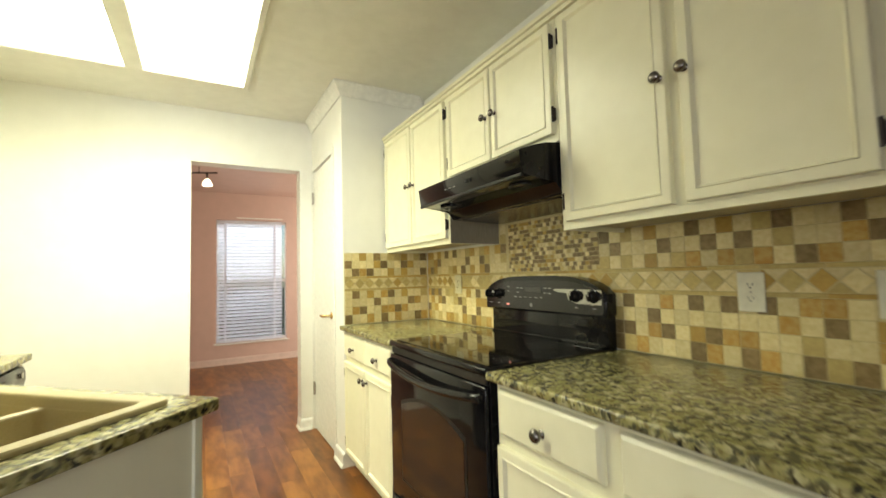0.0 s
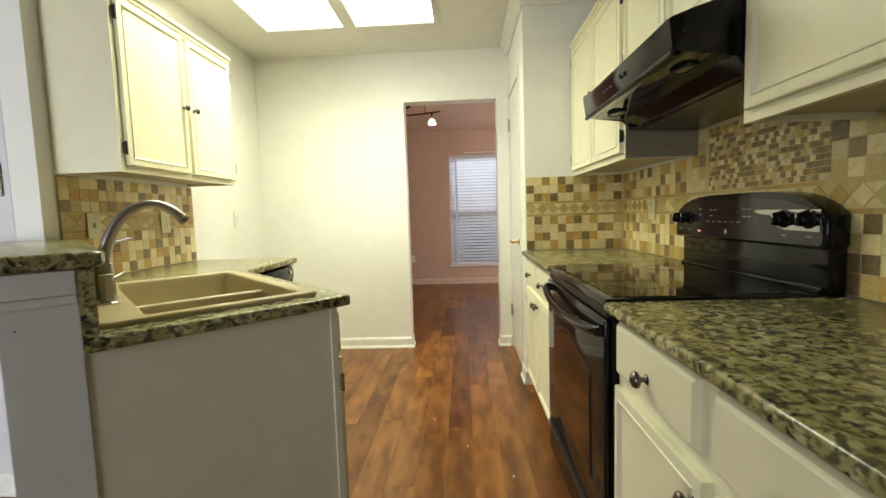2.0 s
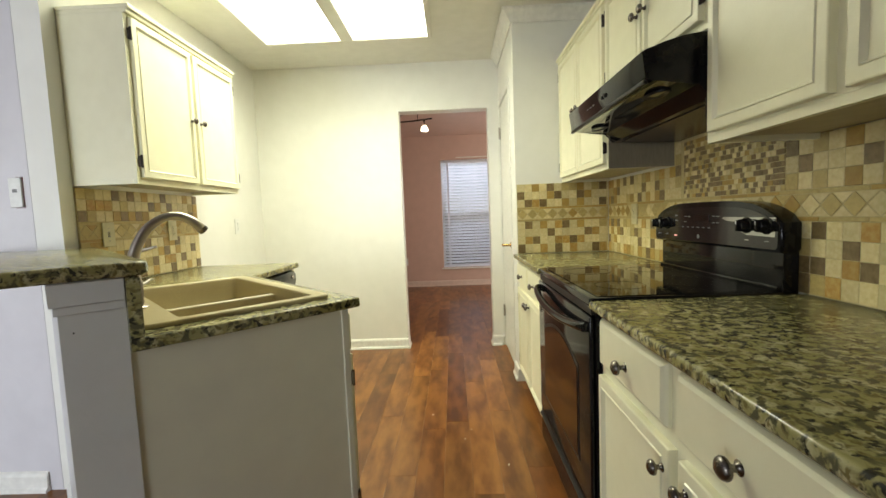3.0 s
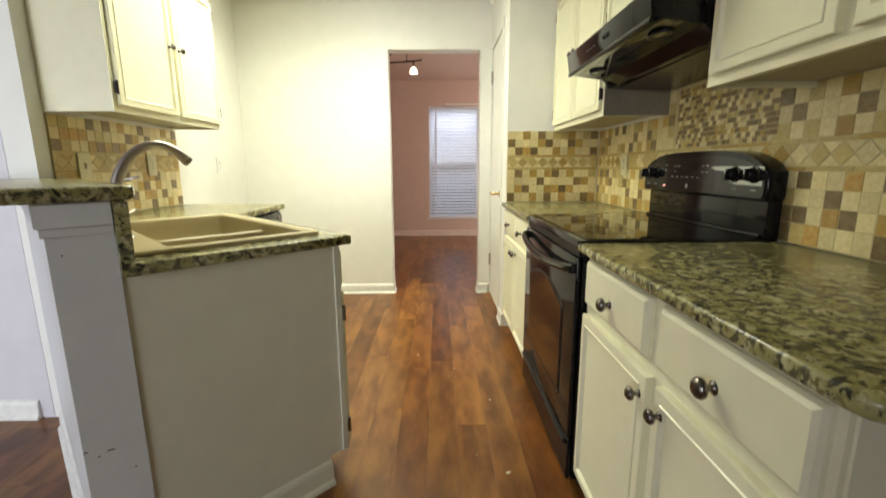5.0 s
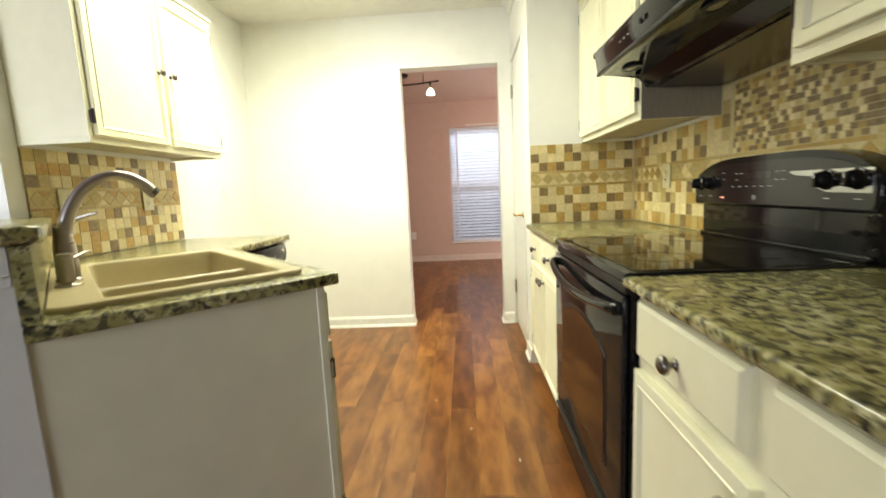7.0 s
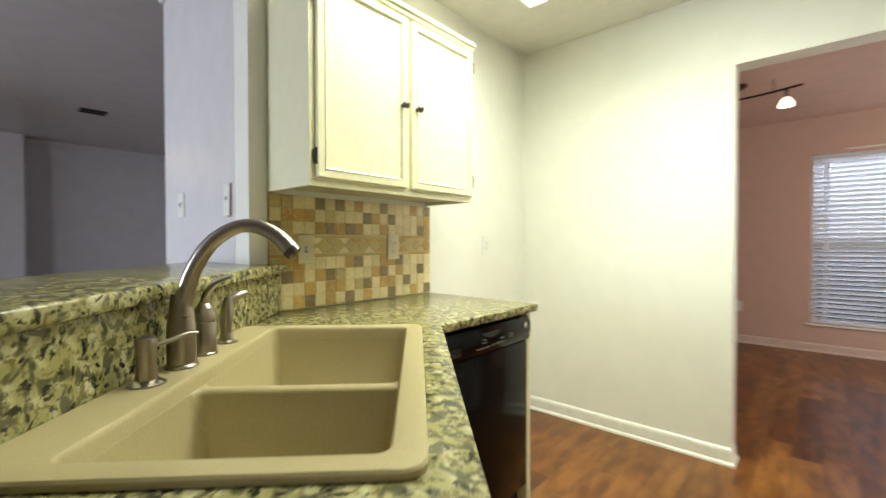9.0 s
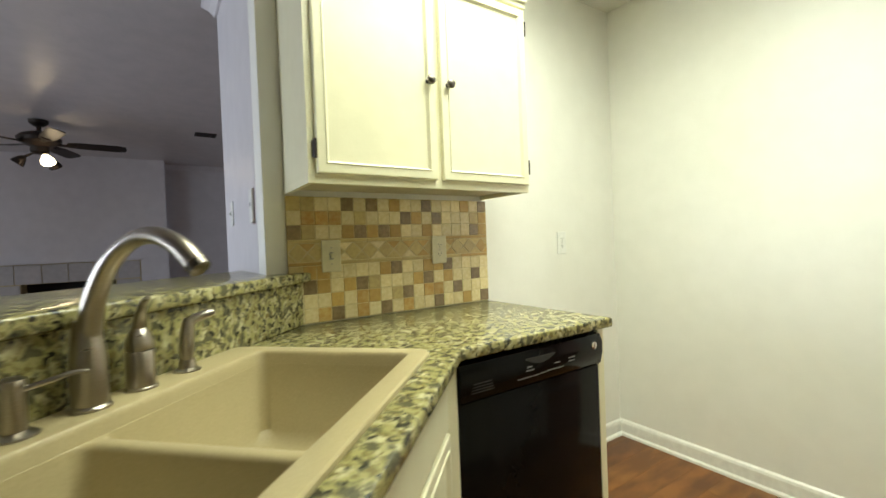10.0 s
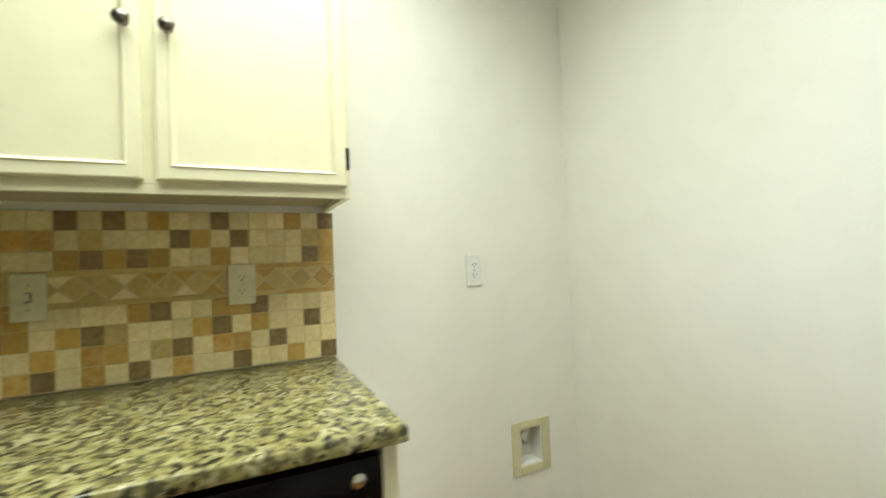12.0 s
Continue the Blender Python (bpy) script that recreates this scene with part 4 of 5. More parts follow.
# ---- wall plates ----
def plate(name, label, m, kind, material, w=0.072, h=0.116):
    r = thing(name, label, "outlet" if kind == "outlet" else "switch", m, "wall plates")
    part("cover", box(-w / 2, w / 2, -0.007, -0.0005, -h / 2, h / 2, 0.003), material, r)
    if kind == "outlet":
        for s in (-1, 1):
            sk = part("socket", xz([(0.017 * math.cos(a), s * 0.0195 + 0.0135 * math.sin(a)) for a in (2 * math.pi * k / 16 for k in range(16))], -0.0086, -0.0072), material, r)
            for sx in (-0.006, 0.006):
                part("slot", box(sx - 0.0011, sx + 0.0011, -0.0094, -0.0088, s * 0.0195 - 0.001, s * 0.0195 + 0.007), M_HOLE, sk)
            part("ground_hole", box(-0.002, 0.002, -0.0094, -0.0088, s * 0.0195 - 0.009, s * 0.0195 - 0.0045), M_HOLE, sk)
    else:
        part("toggle", box(-0.005, 0.005, -0.016, -0.0073, -0.008, 0.010, 0.002), material, r)
        part("toggle_slot", box(-0.007, 0.007, -0.0078, -0.0071, -0.013, 0.013), M_LEGEND, r)
    for s in ((-1, 1) if kind != "outlet" else (0,)):
        part("screw", lathe([(0, 0.001), (0.003, 0.001), (0.003, 0)], 8, Matrix.Translation((0, -0.0071, s * 0.030)) @ TURN_OUT), M_STEEL, r)
    return r


TF = 0.012  # tile face in front of the wall
plate("light_switch", "almond switch plate with a short toggle on the tiles", pose(XL + TF, 1.832, 1.134, 0, 0, 90), "switch", M_PLATE)
plate("outlet", "almond wall outlet on the tiled backsplash", pose(XL + TF, 2.301, 1.138, 0, 0, 90), "outlet", M_PLATE)
plate("outlet", "ivory wall outlet on the tiled backsplash beside the range", pose(XR - TF, 0.640, 1.116, 0, 0, -90), "outlet", M_IVORY)
plate("light_switch", "ivory switch plate on the tiled backsplash", pose(XR - TF, 0.335, 1.116, 0, 0, -90), "switch", M_IVORY)
plate("outlet", "pale wall outlet on the tiles near the pantry", pose(XR - TF, 2.272, 1.130, 0, 0, -90), "outlet", M_PLATE)
plate("outlet", "white wall outlet above the laundry box", pose(XL, 3.082, 1.142, 0, 0, 90), "outlet", M_WPLATE, 0.066, 0.116)
plate("light_switch", "white switch plate on the living room wall", pose(-2.02, YE, 1.342, 0, 0, 0), "switch", M_WPLATE)
plate("outlet", "white wall outlet low on the dining room wall", pose(-0.43, DY, 0.42, 0, 0, 0), "outlet", M_WPLATE)
t = thing("thermostat", "white wall thermostat with a dark red edge", "thermostat", pose(-1.479, YE, 1.330))
part("case", box(-0.027, 0.027, -0.011, -0.0005, -0.063, 0.063, 0.003), M_WPLATE, t)
bm = box(0.0272, 0.0300, -0.0020, -0.0005, -0.066, 0.066)
box(-0.012, 0.027, -0.0020, -0.0005, -0.066, -0.0635, bm=bm)
box(0.000, 0.027, -0.0020, -0.0005, 0.0635, 0.066, bm=bm)
part("edge_line", bm, mat("dark_red_line", (0.16, 0.03, 0.04), 0.5), t, "dark red outline")
part("screen", box(-0.010, 0.010, -0.0122, -0.0112, 0.000, 0.014), M_LEGEND, t)

# laundry supply box sunk into the wall
w = thing("washer_box", "almond recessed washer supply box in the wall", "utility box", pose(XL, 3.310, 0.443, 0, 0, 90))
bm = bmesh.new()
for x0, x1, z0, z1 in ((-0.090, -0.052, -0.102, 0.102), (0.052, 0.090, -0.102, 0.102), (-0.0515, 0.0515, 0.072, 0.102), (-0.0515, 0.0515, -0.102, -0.072)):
    box(x0, x1, -0.006, -0.0005, z0, z1, 0.0015, bm, 1)
part("frame", bm, M_PLATE, w)
bm = box(-0.051, 0.051, 0.068, 0.072, -0.071, 0.071)
box(-0.051, -0.048, 0.0, 0.0675, -0.071, 0.071, bm=bm)
box(0.048, 0.051, 0.0, 0.0675, -0.071, 0.071, bm=bm)
box(-0.0475, 0.0475, 0.0, 0.0675, 0.068, 0.071, bm=bm)
box(-0.0475, 0.0475, 0.0, 0.0675, -0.071, -0.068, bm=bm)
part("recess", bm, M_WPLATE, w)
v = part("valve", tube([(-0.012, 0.067, 0.03), (-0.012, 0.035, 0.03), (-0.012, 0.030, 0.0)], 0.009, 10), M_CHROME, w, "chrome hose valve", 50)
part("valve_handle", lathe([(0, 0.008), (0.016, 0.008), (0.018, 0.004), (0.016, 0)], 14, Matrix.Translation((-0.012, 0.034, 0.03)) @ TURN_OUT), M_CHROME, v, "", 40)

# ---- pantry door ----
pd = thing("door_pantry", "white flush pantry door with a brass lever, closed", "door", pose(0, 0, 0), kind="structure")
part("leaf", box(XP + 0.004, XP + 0.038, PD0 + 0.006, PD1 - 0.006, 0.012, PDZ - 0.006, 0.002), M_TRIM, pd)
for hz in (0.32, 1.84):
    bm = box(XP - 0.003, XP + 0.003, PD1 - 0.030, PD1 - 0.002, hz - 0.045, hz + 0.045, 0.001, seg=1)
    tube([(XP - 0.005, PD1 - 0.008, hz - 0.05), (XP - 0.005, PD1 - 0.008, hz + 0.05)], 0.0065, 10, bm)
    part("hinge", bm, M_STEEL, pd, "steel butt hinge")
kn = part("handle", tube([(XP + 0.003, PD0 + 0.065, 0.925), (XP - 0.05, PD0 + 0.065, 0.925), (XP - 0.055, PD0 + 0.075, 0.925), (XP - 0.053, PD0 + 0.155, 0.925)], [0.009, 0.009, 0.010, 0.0075], 12), M_BRASS, pd, "polished brass lever", 50)
part("rose", lathe([(0, 0.008), (0.018, 0.008), (0.026, 0.003), (0.027, 0)], 20, Matrix.Translation((XP + 0.0035, PD0 + 0.065, 0.925)) @ pose(0, 0, 0, 0, -90)), M_BRASS, kn, "", 40)
bm = box(XP - 0.008, XP - 0.0005, PD0 - 0.052, PD0, 0, PDZ + 0.05, 0.004)
box(XP - 0.006, XP - 0.0005, PD1, YF - 0.001, 0.091, PDZ + 0.05, 0.004, bm=bm)
box(XP - 0.008, XP - 0.0005, PD0 + 0.001, PD1 - 0.001, PDZ, PDZ + 0.05, 0.004, bm=bm)
structure("trim_pantry_door", bm, M_TRIM, "white casing around the pantry door", "trim")

# ---- ceiling light ----
cl = thing("ceiling_light", "large recessed fluorescent ceiling light with two bright panels", "ceiling light", pose(0, 0, CEIL))
LX0, LX1, LM0, LM1, LYA, LYB = -0.935, 0.238, -0.392, -0.300, 1.78, 3.000
bm = bmesh.new()
for x0, x1, y0, y1 in ((LX0 - 0.032, LX0, LYA - 0.032, LYB + 0.018), (LX1, LX1 + 0.032, LYA - 0.032, LYB + 0.018), (LM0, LM1, LYA, LYB), (LX0 + 0.0005, LX1 - 0.0005, LYA - 0.032, LYA - 0.0005), (LX0 + 0.0005, LX1 - 0.0005, LYB + 0.0005, LYB + 0.018)):
    box(x0, x1, y0, y1, -0.018, -0.0005, 0.004, bm, 1)
part("frame", bm, M_CEIL, cl, "painted frame flush with the ceiling")
for x0, x1 in ((LX0 + 0.001, LM0 - 0.001), (LM1 + 0.001, LX1 - 0.001)):
    part("diffuser", box(x0, x1, LYA + 0.001, LYB - 0.001, -0.009, -0.003), M_LAMP, cl, "glowing white acrylic panel")


# ---- dining room ----
def build_window():
    w = thing("window_dining", "white-framed window behind lowered white blinds", "window", pose(0, 0, 0), kind="structure")
    bm = bmesh.new()
    for x0, x1, z0, z1 in ((WX0, WX0 + 0.04, WZ0, WZ1), (WX1 - 0.012, WX1, WZ0, WZ1), (WX0 + 0.0405, WX1 - 0.0125, WZ0, WZ0 + 0.04), (WX0 + 0.0405, WX1 - 0.0125, WZ1 - 0.04, WZ1), (WX0 + 0.0405, WX1 - 0.0125, 1.16, 1.20)):
        box(x0, x1, DY + 0.060, DY + 0.095, z0, z1, bm=bm)
    part("window_frame", bm, M_TRIM, w)
    for z0, z1 in ((WZ0 + 0.0405, 1.1595), (1.2005, WZ1 - 0.0405)):
        g = part("pane", box(WX0 + 0.041, WX1 - 0.013, DY + 0.075, DY + 0.079, z0, z1), M_PANE, w, "clear glass pane")
        g.visible_shadow = False
    part("window_sill", box(WX0 - 0.03, WX1 + 0.03, DY - 0.025, DY + 0.055, WZ0 - 0.022, WZ0 - 0.001, 0.004), M_TRIM, w)
    part("head_trim", box(WX0 + 0.26, WX1 - 0.05, DY - 0.012, DY - 0.0005, WZ1 + 0.026, WZ1 + 0.044, 0.003), M_TRIM, w, "thin white strip over the blinds")
    b = thing("window_blind", "white horizontal slat blind, lowered and half open", "blind", pose((WX0 + WX1 - 0.055) / 2, DY + 0.028, 0))
    hw = (WX1 - 0.055 - WX0) / 2 - 0.004
    part("headrail", box(-hw, hw, -0.025, 0.025, WZ1 - 0.045, WZ1 - 0.003, 0.003), M_BLIND, b)
    me = None
    n = 35
    for k in range(n):
        z = WZ0 + 0.045 + (WZ1 - WZ0 - 0.11) * k / (n - 1)
        if me is None:
            bm = bmesh.new()
            rows = [[bm.verts.new((x, y, 0.0035 * (1 - (y / 0.028) ** 2) + dz)) for x in (-hw, hw)] for y, dz in ((-0.028, 0), (-0.010, 0), (0.010, 0), (0.028, 0), (0.028, -0.002), (0.010, -0.002), (-0.010, -0.002), (-0.028, -0.002))]
            for i in range(8):
                a, c = rows[i], rows[(i + 1) % 8]
                bm.faces.new((a[0], a[1], c[1], c[0]))
            s = part("slat", bm, M_BLIND, b)
            me = s.data
        else:
            s = new("slat", me)
            s.parent = b
        s.location, s.rotation_euler = (0, 0, z), (radians(-46), 0, 0)
    part("bottom_rail", box(-hw, hw, -0.022, 0.022, WZ0 + 0.006, WZ0 + 0.026, 0.003), M_BLIND, b)
    for x in (-hw + 0.11, hw - 0.11):
        part("ladder_tape", box(x - 0.014, x + 0.014, -0.0315, -0.0305, WZ0 + 0.02, WZ1 - 0.04), M_BLIND, b, "white cloth ladder tape")


def blind_translucence(m):
    nt = m.node_tree
    out, b = nt.nodes["Material Output"], nt.nodes["Principled BSDF"]
    tr, mx = nt.nodes.new("ShaderNodeBsdfTranslucent"), nt.nodes.new("ShaderNodeMixShader")
    tr.inputs["Color"].default_value = (0.82, 0.84, 0.9, 1)
    mx.inputs[0].default_value = 0.32
    nt.links.new(b.outputs[0], mx.inputs[1])
    nt.links.new(tr.outputs[0], mx.inputs[2])
    nt.links.new(mx.outputs[0], out.inputs["Surface"])


blind_translucence(M_BLIND)
M_PANE = bpy.data.materials.new("window_glass")
M_PANE.use_nodes = True
M_PANE.node_tree.nodes["Principled BSDF"].inputs["Transmission Weight"].default_value = 1.0
M_PANE.node_tree.nodes["Principled BSDF"].inputs["Roughness"].default_value = 0.0
M_PANE.node_tree.nodes["Principled BSDF"].inputs["IOR"].default_value = 1.1
build_window()
structure("ground", box(-60, 60, DY + 0.3, 90, -0.5, -0.4), mat("dry_lawn", (0.16, 0.17, 0.09), 0.9, second=(0.10, 0.12, 0.06), scale=3), "dry grass outside the windows", "ground")

tl = thing("track_light", "bronze bent-rail track light with frosted glass shade", "track light", pose(0, 5.25, CEIL))
pts = curve_points([(-1.05, 0.10, -0.115), (-0.65, -0.05, -0.115), (-0.2, 0.0, -0.112), (0.16, -0.02, -0.090)], 6)
part("rail", tube(pts, 0.009, 8), M_BRONZE, tl)
part("canopy", lathe([(0, -0.03), (0.05, -0.028), (0.065, -0.012), (0.065, 0)], 22, Matrix.Translation((-0.26, 0, 0))), M_BRONZE, tl, "", 40)
for x in (-0.26, -0.02):
    part("stem", tube([(x, 0, 0), (x, 0, -0.115)], 0.004, 8), M_BRONZE, tl)
for x in (-0.75, 0.06):
    hd = part("lamp_head", lathe([(0.010, -0.095), (0.013, -0.115), (0.007, -0.13), (0.007, -0.165), (0.018, -0.178), (0, -0.18)], 14, Matrix.Translation((x, -0.01, 0))), M_BRONZE, tl, "", 40)
    part("shade", lathe([(0.016, -0.168), (0.030, -0.180), (0.044, -0.205), (0.050, -0.235), (0.046, -0.238), (0.040, -0.21), (0.014, -0.176)], 22, Matrix.Translation((x, -0.01, 0))), M_SHADE2, hd, "lit frosted glass shade", 50)

# ---- living room ----
fp = thing("fireplace", "pale tiled fireplace in a projecting chimney breast", "fireplace", pose(0, 0, 0))
FX, FY0, FY1 = -6.90, -1.75, 1.40
OP0, OP1, OPZ, TZ = -0.12, 0.80, 0.85, 1.095
part("breast_pier", box(LX + 0.001, FX, FY0, -1.42, 0, CEIL - 0.001), M_LIV, fp)
part("breast_pier", box(LX + 0.001, FX, 1.08, FY1, 0, CEIL - 0.001), M_LIV, fp)
part("chimney_breast", box(LX + 0.001, FX, -1.4195, 1.0795, TZ, CEIL - 0.001), M_LIV, fp)
bm = box(LX + 0.002, FX - 0.012, -1.4195, OP0, 0, TZ - 0.001)
box(LX + 0.002, FX - 0.012, OP1, 1.0795, 0, TZ - 0.001, bm=bm)
box(LX + 0.002, FX - 0.012, OP0, OP1, OPZ, TZ - 0.001, bm=bm)
part("surround", bm, M_GROUT, fp)
part("firebox", box(LX + 0.002, LX + 0.02, OP0, OP1, 0, OPZ), M_SOOT, fp, "soot-black firebox")
part("shelf_line", box(FX + 0.001, FX + 0.02, -1.44, 1.10, TZ + 0.001, TZ + 0.02, 0.004), M_LIV, fp, "thin ledge over the tiles")
ny = 10
for k in range(ny):
    y0 = -1.415 + k * (2.49 / ny)
    part("tile", box(FX - 0.0115, FX - 0.001, y0, y0 + 2.49 / ny - 0.008, OPZ + 0.005, TZ - 0.008, 0.002, seg=1), M_BRICKT, fp)
for yy in (-1.415, -1.156, -0.897, -0.638, -0.379, 0.808):
    for k in range(3):
        part("tile", box(FX - 0.0115, FX - 0.001, yy, yy + 0.252, 0.005 + k * 0.282, 0.278 + k * 0.282, 0.002, seg=1), M_BRICKT, fp)


def build_fan():
    f = thing("ceiling_fan", "dark bronze five-blade ceiling fan with one lit lamp", "ceiling fan", pose(-5.22, 0.40, CEIL))
    part("canopy", lathe([(0, 0), (0.075, 0), (0.07, -0.03), (0.04, -0.055), (0.018, -0.06), (0.018, -0.11), (0, -0.11)], 24), M_BRONZE, f, "", 40)
    part("motor", lathe([(0, -0.105), (0.06, -0.11), (0.13, -0.135), (0.165, -0.17), (0.16, -0.205), (0.11, -0.235), (0.07, -0.25), (0.07, -0.30), (0.05, -0.315), (0, -0.317)], 28), M_BRONZE, f, "", 50)
    for k in range(5):
        a = radians(72 * k + 20)
        m = pose(0, 0, -0.215, 0, 0, math.degrees(a)) @ pose(0, 0, 0, -14, 0, 0)
        bm = prism([(0.20, -0.045), (0.32, -0.062), (0.60, -0.066), (0.655, -0.050), (0.665, 0), (0.655, 0.050), (0.60, 0.066), (0.32, 0.062), (0.20, 0.045)], -0.004, 0.004, 0.001, m=m, seg=1)
        bl = part("blade", bm, M_BRONZE, f, "dark walnut fan blade")
        bm = prism([(0.10, -0.018), (0.20, -0.022), (0.27, -0.035), (0.27, 0.035), (0.20, 0.022), (0.10, 0.018)], -0.011, -0.0045, 0.001, m=m, seg=1)
        part("blade_iron", bm, M_BRONZE, bl)
    for k in range(3):
        a = radians(120 * k + 28)
        c, s = math.cos(a), math.sin(a)
        arm = part("lamp_arm", tube([(0.04 * c, 0.04 * s, -0.30), (0.08 * c, 0.08 * s, -0.330), (0.11 * c, 0.11 * s, -0.35)], 0.012, 10), M_BRONZE, f, "", 40)
        m = Matrix.Translation((0.11 * c, 0.11 * s, -0.345)) @ Vector((c * 0.8, s * 0.8, -1)).to_track_quat("Z", "Y").to_matrix().to_4x4()
        lit = k == 0
        part("lamp_shade", lathe([(0.016, 0), (0.030, 0.02), (0.048, 0.06), (0.055, 0.09), (0.051, 0.09), (0.044, 0.06), (0.014, 0.006)], 20, m), M_SHADE if lit else M_BRONZE, arm, "lit frosted glass shade" if lit else "dark unlit lamp cup", 50)
        part("bulb", lathe([(0, 0.075), (0.018, 0.068), (0.026, 0.05), (0.018, 0.03), (0.010, 0.01), (0, 0.01)], 14, m), M_BULB if lit else M_WPLATE, arm, "", 60)


build_fan()
vn = thing("ceiling_vent", "dark metal air vent in the living room ceiling", "air vent", pose(-5.16, 1.78, CEIL))
bm = bmesh.new()
for x0, x1, y0, y1 in ((-0.08, -0.065, -0.105, 0.105), (0.065, 0.08, -0.105, 0.105), (-0.0645, 0.0645, -0.105, -0.09), (-0.0645, 0.0645, 0.09, 0.105)):
    box(x0, x1, y0, y1, -0.010, -0.0005, 0.002, bm, 1)
part("frame", bm, M_BRONZE, vn)
for k in range(6):
    part("slat", box(-0.058 + k * 0.021, -0.046 + k * 0.021, -0.0895, 0.0895, -0.008, -0.003), M_BRONZE, vn)


# ---- tiled backsplashes ----
def tile_data(w, h, t, key, cache={}):
    k = (round(w, 4), round(h, 4), round(t, 4), key)
    if k not in cache:
        e = 0.0012
        v = [(0, 0, 0), (w, 0, 0), (w, 0, h), (0, 0, h), (0, -t + e, 0), (w, -t + e, 0), (w, -t + e, h), (0, -t + e, h), (e, -t, e), (w - e, -t, e), (w - e, -t, h - e), (e, -t, h - e)]
        f = [(0, 1, 5, 4), (1, 2, 6, 5), (2, 3, 7, 6), (3, 0, 4, 7), (4, 5, 9, 8), (5, 6, 10, 9), (6, 7, 11, 10), (7, 4, 8, 11), (8, 9, 10, 11)]
        me = bpy.data.meshes.new("tile")
        me.from_pydata(v, [], f)
        me.materials.append(TILE[key])
        cache[k] = me
    return cache[k]


def poly_tile(root, poly, t, key, name="tile"):
    ob = part(name, xz(poly, -t, -0.0080), TILE[key], root)
    return ob


PITCH, ROWH, GAP = 0.0494, 0.0510, 0.0016
TZ0, BZ0, BZ1 = CTR + 0.003, CTR + 0.003 + 4 * ROWH, CTR + 0.003 + 4 * ROWH + 0.094
rng = random.Random(7)


def pick():
    return rng.choices("ctgob", (46, 18, 12, 8, 16))[0]


def put_tile(root, x, z, w, h, key):
    ob = new("tile", tile_data(w, h, 0.0105 - 0.0005 * rng.randint(0, 2), key))
    ob.parent, ob.location = root, (x, 0, z)
    return ob


def backsplash(label, m, width, top_rows, bottom_rows, first=0.0, skip=None, pitch=PITCH, gems="ttgtt", tris="tttgc", drop=0.0):
    """Square tiles in courses with a border of diamonds, on a grout bed."""
    zt = BZ1 + len(top_rows) * ROWH
    root = structure("backsplash", box(0, width, -0.0085, -0.0006, CTR - drop + 0.0015, zt), M_GROUT, label, "backsplash")
    root.matrix_basis = m
    for rows, zs in ((bottom_rows, TZ0), (top_rows, BZ1)):
        for r, row in enumerate(reversed(rows)):
            z = zs + r * ROWH
            x = 0.0
            for k, key in enumerate(row):
                x1 = min(width, (k + 1) * pitch + first)
                if x1 - x > 0.008 and not (skip and skip(x, z)):
                    low = drop if z < TZ0 + 0.01 else 0.0
                    put_tile(root, x + GAP / 2, z - low + GAP / 2, round(x1 - x - GAP, 4), ROWH + low - GAP, key)
                x = x1
    # border: pencil strips above and below, diamonds and triangles between
    lz = 0.014
    x = 0.0
    while x < width - 0.02:
        x1 = min(width, x + 0.148)
        for z in (BZ0, BZ1 - lz):
            put_tile(root, x + GAP / 2, z + 0.001, round(x1 - x - GAP, 4), lz - 0.002, "t" if rng.random() < 0.6 else "g")
        x = x1
    z0, z1 = BZ0 + lz, BZ1 - lz
    zm, h = (z0 + z1) / 2, (z1 - z0) / 2 - 0.001
    n = max(1, round(width / (2 * h + 0.004)))
    p = width / n
    for k in range(n):
        c = (k + 0.5) * p
        poly_tile(root, [(c, zm - h), (c + p / 2 - 0.003, zm), (c, zm + h), (c - p / 2 + 0.003, zm)], 0.0105, rng.choice(gems))
    for k in range(n + 1):
        c = k * p
        a, b = max(0.001, c - p / 2 + 0.004), min(width - 0.001, c + p / 2 - 0.004)
        for s in (-1, 1):
            poly_tile(root, [(a, zm + s * h), (b, zm + s * h), (min(max(c, 0.001), width - 0.001), zm + s * 0.004)], 0.0100, rng.choice(tris))
    return root


LEFT_TOP = ["ttccbcbcgccbcccgcb", "coooctcccbgcbccctg", "btccgbgbgccgccccbg"]
LEFT_LOW = ["tggccccgbccggbcccc", "cbgcgbtcccgbcgccbc", "cccgcogctbcoocbccc", "ccobcocbcoccbccgcb"]
backsplash("travertine mosaic backsplash under the sink-side wall cabinet", faces_right(XL, 1.680), 0.888, LEFT_TOP, LEFT_LOW)
SIDE_TOP = ["ccgcbcttgctbc", "bcccgbccbgccc", "cbobccgcgccbc"]
SIDE_LOW = ["cbcgcobcgcctc", "ccccbccccbocc", "cobccoobocccc", "bccocbcoccboc"]
backsplash("travertine mosaic backsplash on the pantry side wall", pose(XP + 0.006, YP, 0), XR - XP - 0.018, SIDE_TOP, SIDE_LOW, gems="ttgtc", tris="tctcc", drop=DROP)
R0 = YP - 0.012
RW = R0 - 0.10
RP = 0.0504
NEAR = ["bctcgccbcgctbccbcc", "cbcccbccbcbctccobc", "tctcgctocotocboccb", "bcbccocbcbcbcoocct", "ctccbcccccccocbcgc", "obbcobcgboocctccoc", "cbtocccbocbocbtbcc"]
rows = [[pick() for k in range(30)] + list(near) + [pick() for k in range(6)] for near in NEAR]
MX0, MX1 = R0 - 1.765, R0 - 1.185  # mosaic panel behind the range
